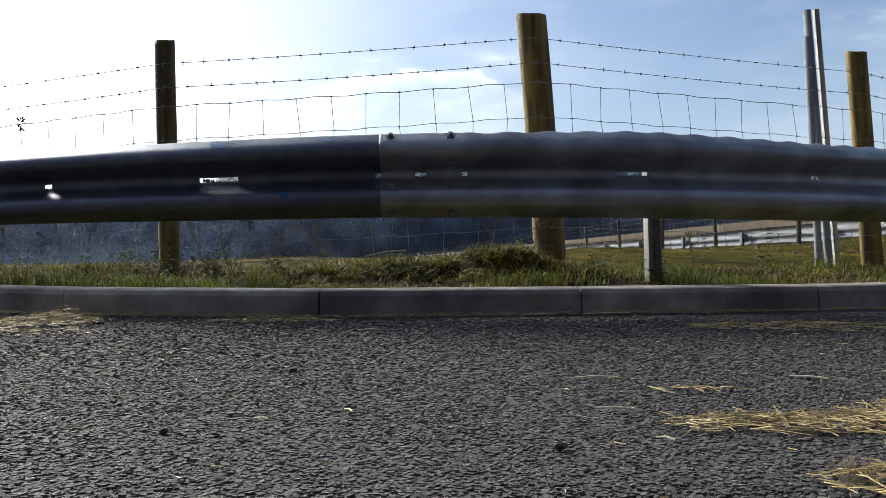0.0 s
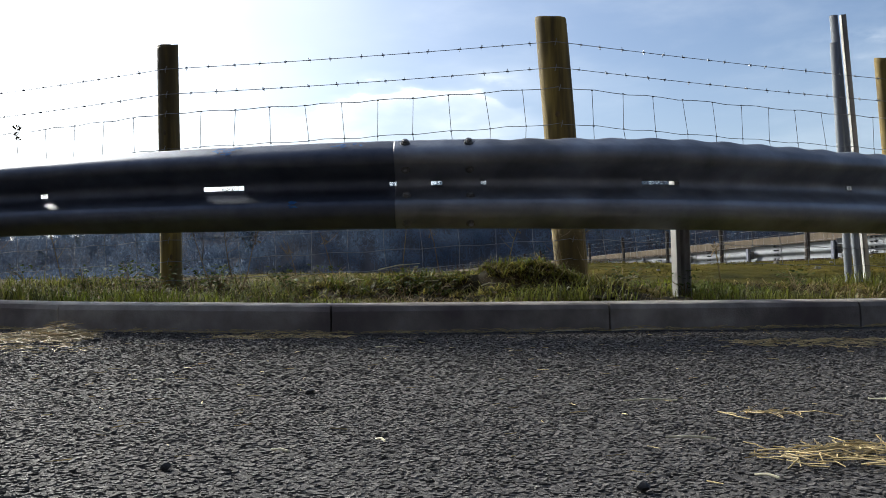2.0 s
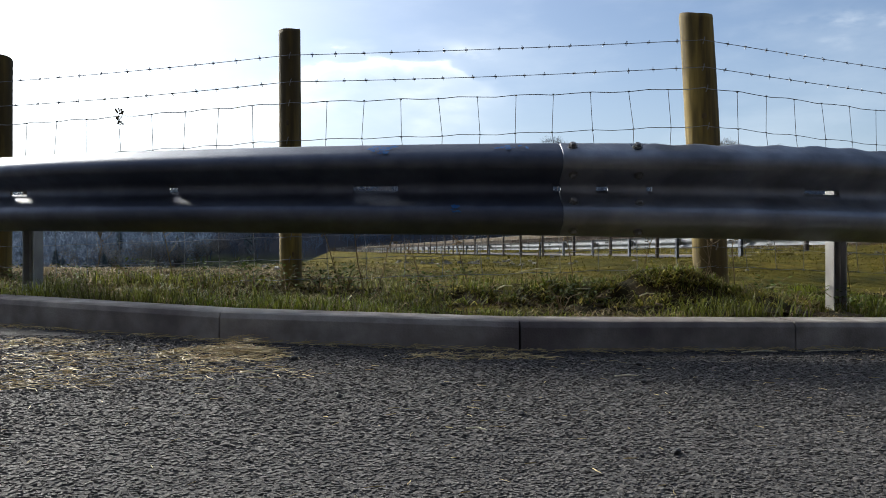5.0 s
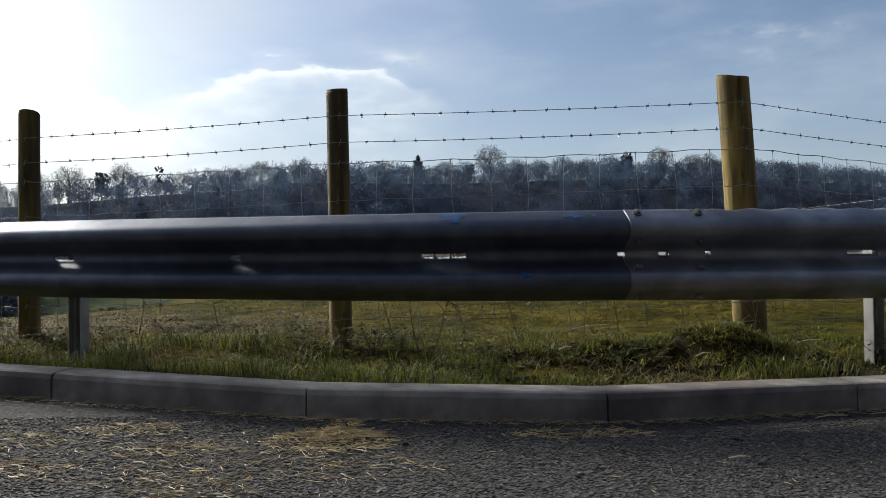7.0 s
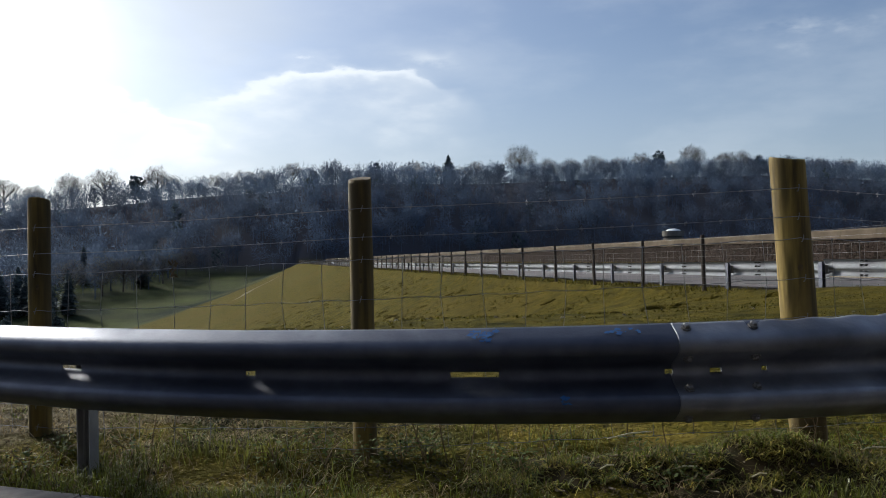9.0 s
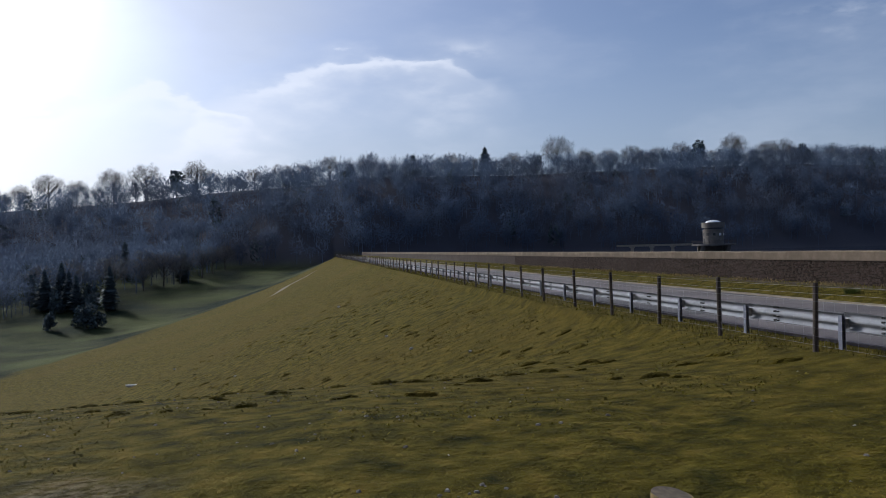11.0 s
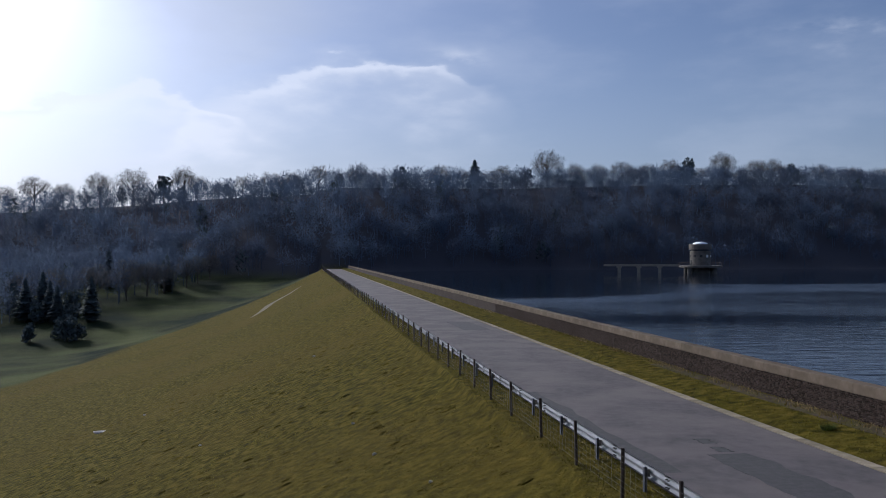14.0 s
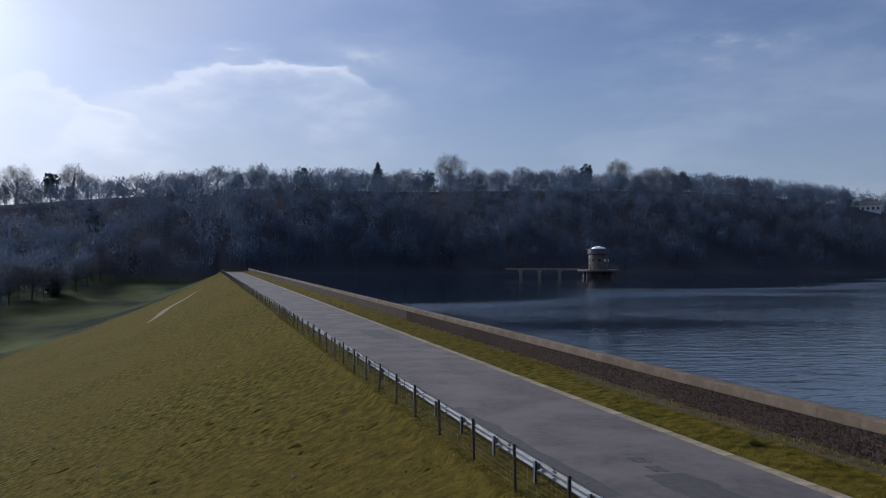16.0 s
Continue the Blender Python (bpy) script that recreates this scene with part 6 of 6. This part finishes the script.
# ---- loose stones, straw and the coarse surface of the car park ----
def build_aggregate():
    r = np.random.RandomState(3)

    def field(x0, x1, y0, y1, pitch, size):
        nx, ny = int((x1 - x0) / pitch), int((y1 - y0) / pitch)
        X, Y = np.meshgrid(np.arange(nx), np.arange(ny))
        X = x0 + (X + 0.5 * (Y % 2) + r.uniform(-0.3, 0.3, X.shape)) * pitch
        Y = y0 + (Y + r.uniform(-0.3, 0.3, X.shape)) * pitch
        x, y = X.ravel(), Y.ravel()
        keep = y < kerb_y(x) - 0.02
        x, y = x[keep], y[keep]
        n = len(x)
        z = tarmac_z(x, y) + (vnoise(x, y, 0.5, 31, 2) - 0.5) * 0.006
        rad = size * r.uniform(0.6, 1.25, n)
        el, ang, ht = r.uniform(0.6, 1.0, n), r.uniform(0, 6.28, n), size * r.uniform(0.02, 0.34, n)
        k = np.arange(5) * 2 * np.pi / 5
        jig = r.uniform(0.75, 1.2, (n, 5))
        cx, cy = np.cos(k)[None] * rad[:, None] * jig, np.sin(k)[None] * (rad * el)[:, None] * jig
        px = x[:, None] + cx * np.cos(ang)[:, None] - cy * np.sin(ang)[:, None]
        py = y[:, None] + cx * np.sin(ang)[:, None] + cy * np.cos(ang)[:, None]
        base = np.stack([px, py, np.broadcast_to((z - 0.003)[:, None], px.shape)], -1)
        q = 0.80
        tilt = r.uniform(-0.22, 0.22, (n, 2))
        qx, qy = x[:, None] + (px - x[:, None]) * q, y[:, None] + (py - y[:, None]) * q
        topz = (z + ht)[:, None] + tilt[:, :1] * (qx - x[:, None]) + tilt[:, 1:] * (qy - y[:, None])
        apex = np.stack([x + r.uniform(-0.1, 0.1, n) * rad, y + r.uniform(-0.1, 0.1, n) * rad, z + ht * 1.08], -1)[:, None]
        return np.concatenate([base, np.stack([qx, qy, topz], -1), apex], 1)

    parts = [field(-1.7, 1.35, 0.80, 1.8, 0.0088, 0.0060), field(-2.5, 1.8, 1.8, 3.1, 0.0105, 0.0070)]
    co = np.concatenate(parts)
    n = len(co)
    b = (np.arange(n) * 11)[:, None]
    quads = np.concatenate([b + np.array([[i, (i + 1) % 5, 5 + (i + 1) % 5, 5 + i]]) for i in range(5)], 0)
    pent = np.concatenate([b + np.array([[5 + i, 5 + (i + 1) % 5, 10]]) for i in range(5)], 0)
    me = bpy.data.meshes.new("surface_stones")
    me.from_pydata(co.reshape(-1, 3).tolist(), [], quads.tolist() + pent.tolist())
    me.materials.append(M_STONES)
    tagged(new("surface_stones", me), "dark rounded chippings bedded in the asphalt", "chippings", kind="stuff")


build_aggregate()


def strand(g, rnd, p, ln, w, ang, lift=0.0, curl=0.3):
    d = Vector((math.cos(ang), math.sin(ang), lift))
    d2 = Vector((math.cos(ang + rnd.uniform(-curl, curl)), math.sin(ang + rnd.uniform(-curl, curl)), rnd.uniform(-0.2, 0.2) * curl - lift * 0.5))
    m = p + d * ln * 0.5
    e = m + d2 * ln * 0.5
    floor = float(tarmac_z(e.x, e.y)) + 0.004
    e.z = max(e.z, floor)
    m.z = max(m.z, floor)
    g.tube([p, m, e], [w, w, w * 0.7], 3, False)


def out_from_kerb(x, y):
    """Moves a place on the near asphalt outwards along its bearing, the more the nearer it lies."""
    if y > 2.3:
        return x, y
    d = y - 0.076
    k = 1 / (0.1316 + 0.564 / d) / d
    return -0.039 + (x + 0.039) * k, 0.076 + d * k


def build_straw():
    rnd = random.Random(17)
    g = Geo()

    def patch(cx, cy, rx, ry, n, h, l0=0.015, l1=0.06, w=0.0008):
        if cy < 1.5:
            (cx, cy), far = out_from_kerb(cx, cy), cy
            rx, ry, l1, w = rx * cy / far, ry * (cy / far) ** 2 * 0.8, l1 * 1.2, w * 1.2
        for _ in range(n):
            a, q = rnd.uniform(0, 6.28), math.sqrt(rnd.random())
            x, y = cx + rx * q * math.cos(a), cy + ry * q * math.sin(a)
            if y > float(kerb_y(x)) - 0.01:
                continue
            z = float(tarmac_z(x, y)) + 0.005 + h * rnd.random() * (1 - q * q)
            strand(g, rnd, Vector((x, y, z)), rnd.uniform(l0, l1), w * rnd.uniform(0.6, 1.4), rnd.gauss(0.1, 1.1), rnd.uniform(-0.1, 0.25), 0.7)

    patch(0.44, 0.895, 0.29, 0.045, 760, 0.010)
    patch(0.58, 0.99, 0.18, 0.06, 420, 0.020)
    patch(0.26, 0.665, 0.06, 0.03, 110, 0.012, 0.02, 0.06)
    patch(0.25, 1.14, 0.05, 0.012, 22, 0.004)
    patch(1.05, 2.62, 0.40, 0.10, 420, 0.012)
    patch(-1.31, 2.72, 0.17, 0.13, 520, 0.025)
    patch(-1.27, 2.76, 0.08, 0.05, 260, 0.045)
    patch(-2.2, 2.78, 0.20, 0.10, 150, 0.012)
    patch(-1.88, 2.90, 0.16, 0.07, 130, 0.010)
    patch(-2.05, 2.50, 0.14, 0.06, 90, 0.010)
    patch(-1.72, 2.66, 0.16, 0.07, 110, 0.008)
    patch(-1.60, 2.30, 0.14, 0.06, 90, 0.008)
    patch(-1.75, 2.60, 0.60, 0.26, 260, 0.005)
    patch(-0.62, 2.76, 0.22, 0.06, 160, 0.006)
    patch(-1.5, 2.45, 0.5, 0.12, 160, 0.006)
    for k in range(44):
        x = -2.6 + k * 0.10
        patch(x, float(kerb_y(x)) - 0.035, 0.09, 0.028, 26, 0.008)
    for _ in range(620):
        x, y = rnd.uniform(-2.8, 1.6), 0.65 + 2.4 * rnd.random() ** 0.8
        if y < float(kerb_y(x)) - 0.02:
            strand(g, rnd, Vector((x, y, float(tarmac_z(x, y)) + 0.006)), rnd.uniform(0.006, 0.03), rnd.uniform(0.0004, 0.0010), rnd.uniform(0, 6.28))
    tagged(part("loose_straw", g, M_STRAW, None, "golden straw strewn over the asphalt"), category="straw", kind="stuff")
    # single pale stems
    spots = [(0.19, 1.24, 0.065, 3.05), (0.47, 1.23, 0.05, 2.5), (0.155, 0.965, 0.045, 2.85), (0.43, 0.80, 0.06, 2.5), (0.50, 0.74, 0.05, 2.3), (0.15, 0.80, 0.018, 2.4), (-0.14, 0.95, 0.016, 2.2), (-0.215, 0.90, 0.02, 2.6), (0.60, 1.30, 0.03, 3.0), (0.65, 1.27, 0.03, 2.9),
             (0.42, 0.94, 0.02, 2.3), (0.31, 0.86, 0.03, 0.1), (-0.5, 1.45, 0.03, 2.7), (-0.25, 2.05, 0.05, 0.1), (0.20, 2.93, 0.12, 0.15), (0.42, 2.98, 0.16, 0.1), (-0.95, 1.8, 0.03, 1.0), (-1.2, 2.45, 0.06, 0.2)]
    for x, y, ln, ang in spots:
        ln *= out_from_kerb(x, y)[1] / y
        x, y = out_from_kerb(x, y)
        s = tagged(thing("straw_stem", (x, y, float(tarmac_z(x, y)) + 0.007), 0), "single pale straw stem lying on the asphalt", "straw", "straw stems")
        q = Geo()
        d = Vector((math.cos(ang), math.sin(ang), 0))
        bend = Vector((-d.y, d.x, 0)) * ln * rnd.uniform(-0.12, 0.12)
        q.tube([(0, 0, 0), d * ln * 0.5 + bend + Vector((0, 0, 0.002)), d * ln], [0.0016, 0.0017, 0.0013], 6)
        part("stem", q, M_STRAW_PALE, s)
    for x, y, sz in ((-0.27, 1.33, 0.011), (-0.75, 1.75, 0.010), (0.86, 1.75, 0.013), (-0.16, 2.3, 0.011), (-0.2, 2.0, 0.008), (0.45, 1.245, 0.008), (-0.72, 2.35, 0.009), (0.05, 0.78, 0.010), (-0.3, 0.85, 0.009), (-0.95, 2.3, 0.012), (-0.45, 1.6, 0.009)):
        x, y = out_from_kerb(x, y)
        b = bmesh.new()
        bmesh.ops.create_icosphere(b, subdivisions=2, radius=sz)
        for v in b.verts:
            v.co *= 0.8 + 0.4 * noise.noise(v.co * 90 + Vector((x, y, 0)) * 9)
            v.co.z *= 0.7
        me = bpy.data.meshes.new("pebble")
        b.to_mesh(me)
        b.free()
        me.materials.append(M_PEBBLE)
        ob = tagged(new("pebble", me), "loose black stone chipping lying on the asphalt", "pebble", "loose pebbles")
        ob.matrix_basis = pose(x, y, float(tarmac_z(x, y)) + sz * 0.45)


M_PEBBLE = material("black_stone", ((0.012, 0.012, 0.013), (0.035, 0.035, 0.036)), 80, 0.7)
build_straw()


def build_field_stones():
    """Grey stones and spilt gravel on the trodden strip beyond the fence, and the worn track on the dam face."""
    r = np.random.RandomState(23)
    rnd = random.Random(23)
    g = Geo()
    n = 520
    x = -7 + r.beta(1.2, 2.2, n) * 13
    y = 5.0 + r.beta(1.3, 2.2, n) * 14
    keep = vnoise(x, y, 1.5, 71, 2) > r.uniform(0.3, 0.7, n)
    extra = r.normal(size=(60, 2)) * np.array([0.40, 0.18]) + np.array([-0.35, 7.3])
    x, y = np.concatenate([x[keep], extra[:, 0]]), np.concatenate([y[keep], extra[:, 1]])
    z = terrain_z(x, y)
    for a, b, c in zip(x, y, z):
        s = rnd.uniform(0.010, 0.038)
        vs = [(a + s * rnd.uniform(0.6, 1.2) * math.cos(k * 1.2566), b + s * rnd.uniform(0.6, 1.2) * math.sin(k * 1.2566), c - 0.006) for k in range(5)]
        vs += [(a + (p[0] - a) * 0.55, b + (p[1] - b) * 0.55, c + s * rnd.uniform(0.25, 0.6)) for p in vs]
        g.add(vs, [(k, (k + 1) % 5, 5 + (k + 1) % 5, 5 + k) for k in range(5)] + [(5, 6, 7, 8, 9)])
    tagged(part("field_stones", g, M_GRAVEL, None, "pale stones and gravel scattered in the turf"), category="stones", kind="stuff")
    us = np.linspace(176, 248, 26)
    g, vs = Geo(), []
    for u in us:
        f = (u - 176) / 72
        w = 17.4 - 10 * f + 1.1 * math.sin(math.pi * f) + 0.35 * math.sin(u * 0.16)
        hw = 0.2 + 0.9 * math.sin(math.pi * min(f + 0.05, 1)) * (1 - 0.4 * f)
        for d in (-hw, 0, hw):
            p = dam(u, -w + d)
            vs.append((p.x, p.y, tz(p.x, p.y) + 0.06))
    g.add(vs, [(i * 3 + k, i * 3 + k + 1, i * 3 + k + 4, i * 3 + k + 3) for i in range(len(us) - 1) for k in (0, 1)])
    tagged(part("worn_track", g, M_TRACK, None, "pale worn track slanting across the dam slope"), kind="structure")


build_field_stones()


def build_slope_marks():
    """Low hummocks in the turf of both slopes and a few pale stones lying on them."""
    rnd = random.Random(61)
    spots = [(-33 + 28 * rnd.random() ** 0.8, rnd.uniform(36, 80), rnd.uniform(0.10, 0.26)) for _ in range(45)]
    for _ in range(520):
        p = dam(14 + 66 * rnd.random() ** 1.2, -1.2 - 27 * rnd.random() ** 1.2)
        spots.append((p.x, p.y, rnd.uniform(0.05, 0.20)))
    for _ in range(160):
        spots.append((rnd.uniform(-14, 3), rnd.uniform(15, 36), rnd.uniform(0.04, 0.12)))
    n, vs, fs = 9, [], []
    for x, y, sz in spots:
        ph, c = rnd.uniform(0, 6), len(vs)
        for f, h in ((1.0, -0.10), (0.72, 0.24), (0.35, 0.38)):
            for k in range(n):
                a = 2 * math.pi * k / n
                q = sz * f * (1 + 0.25 * math.sin(2 * a + ph) + rnd.uniform(-0.12, 0.12))
                vs.append((x + 1.3 * q * math.cos(a), y + 0.9 * q * math.sin(a), sz * h * rnd.uniform(0.7, 1.1)))
        vs.append((x, y, sz * 0.38))
        fs += [(c + i * n + k, c + i * n + (k + 1) % n, c + (i + 1) * n + (k + 1) % n, c + (i + 1) * n + k) for i in (0, 1) for k in range(n)]
        fs += [(c + 2 * n + k, c + 2 * n + (k + 1) % n, c + 3 * n) for k in range(n)]
    vs = np.array(vs)
    vs[:, 2] += terrain_z(vs[:, 0], vs[:, 1])
    g = Geo().add(vs.tolist(), fs)
    tagged(part("turf_hummocks", g, M_TURF, None, "low grassy hummocks and trodden edges on the slopes"), category="turf", kind="stuff")
    for x, y, sz, lab in ((-0.75, 35.07, 0.10, ""), (-11.28, 51.5, 0.10, ""), (1.24, 28.9, 0.08, ""), (-21.5, 74.9, 0.13, ""), (-1.98, 41.9, 0.09, ""), (-24.46, 72.9, 0.62, "flat pale slab lying on the grass slope"), (-7.1, 72.7, 0.14, "")):
        b = bmesh.new()
        bmesh.ops.create_icosphere(b, subdivisions=2, radius=sz)
        for v in b.verts:
            v.co *= 0.85 + 0.4 * noise.noise(v.co / sz * 1.3 + Vector((x, y, 0)))
            v.co.z *= 0.25 if lab else 0.7
            v.co.y *= 0.7
        me = bpy.data.meshes.new("stone")
        b.to_mesh(me)
        b.free()
        me.materials.append(M_PALE_STONE)
        ob = tagged(new("stone", me), lab or "small pale limestone lying on the grass slope", "stone", "pale stones on the slope")
        ob.matrix_basis = pose(x, y, tz(x, y) + sz * (0.08 if lab else 0.3))
    # dark tussock and dry grass by the parapet
    p = dam(27.6, 8.9)
    z = float(crest_z(27.6)) + 0.18
    tus = tagged(thing("grass_tussock", (p.x, p.y, z)), "dark green grass tussock beside the parapet", "grass")
    r = np.random.RandomState(3)
    n = 420
    a, q = r.uniform(0, 6.28, n), np.sqrt(r.rand(n)) * 0.22
    g = Geo()
    for k in range(n):
        h, w = r.uniform(0.10, 0.24), 0.006
        o = Vector((math.cos(a[k]), math.sin(a[k]), 0))
        b0 = o * q[k]
        t = Vector((-o.y, o.x, 0)) * w
        g.add([b0 - t, b0 + t, b0 + o * 0.10 + Vector((0, 0, h))], [(0, 1, 2)])
    part("blades", g, M_LEAF, tus)
    n = 5200
    u, vv = 12 + r.beta(1, 1.6, n) * 80, r.uniform(9.72, 10.16, n)
    keep = vnoise(u, vv, 1.1, 91, 2) > r.uniform(0.35, 0.68, n)
    u, vv = u[keep], vv[keep]
    n = len(u)
    x, y = DAM_X + u * DAM_DX + vv * DAM_DY, u * DAM_DY - vv * DAM_DX
    blades("wall_foot_grass", x, y, crest_z(u) + np.interp(vv, [9.2, 10.2], [0.24, 0.36]), r.uniform(0.05, 0.20, n), r.uniform(0.006, 0.012, n), r.uniform(0.4, 1.5, n), M_DRY, "tufts of bleached grass along the parapet foot", seed=16)


M_PALE_STONE = material("pale_limestone", ((0.34, 0.33, 0.31), (0.50, 0.49, 0.46)), 6, 0.9, bump=0.4)
build_slope_marks()


def build_scrap():
    """A dark scrap of weed caught on the fence wire."""
    s = tagged(thing("caught_scrap", (-2.02, 4.045, 0.93)), "dark scrap of dead weed caught on fence wire", "debris")
    rnd = random.Random(2)
    g = Geo()
    for _ in range(16):
        c = Vector((rnd.uniform(-0.012, 0.012), rnd.uniform(-0.006, 0.006), rnd.uniform(-0.05, 0.02)))
        a, b = (Vector((rnd.uniform(-1, 1), rnd.uniform(-0.5, 0.5), rnd.uniform(-1, 1))) * 0.011 for _ in range(2))
        g.add([c + a, c + b, c - a, c - b], [(0, 1, 2, 3)])
    part("scrap", g, M_KNOT, s)


build_scrap()
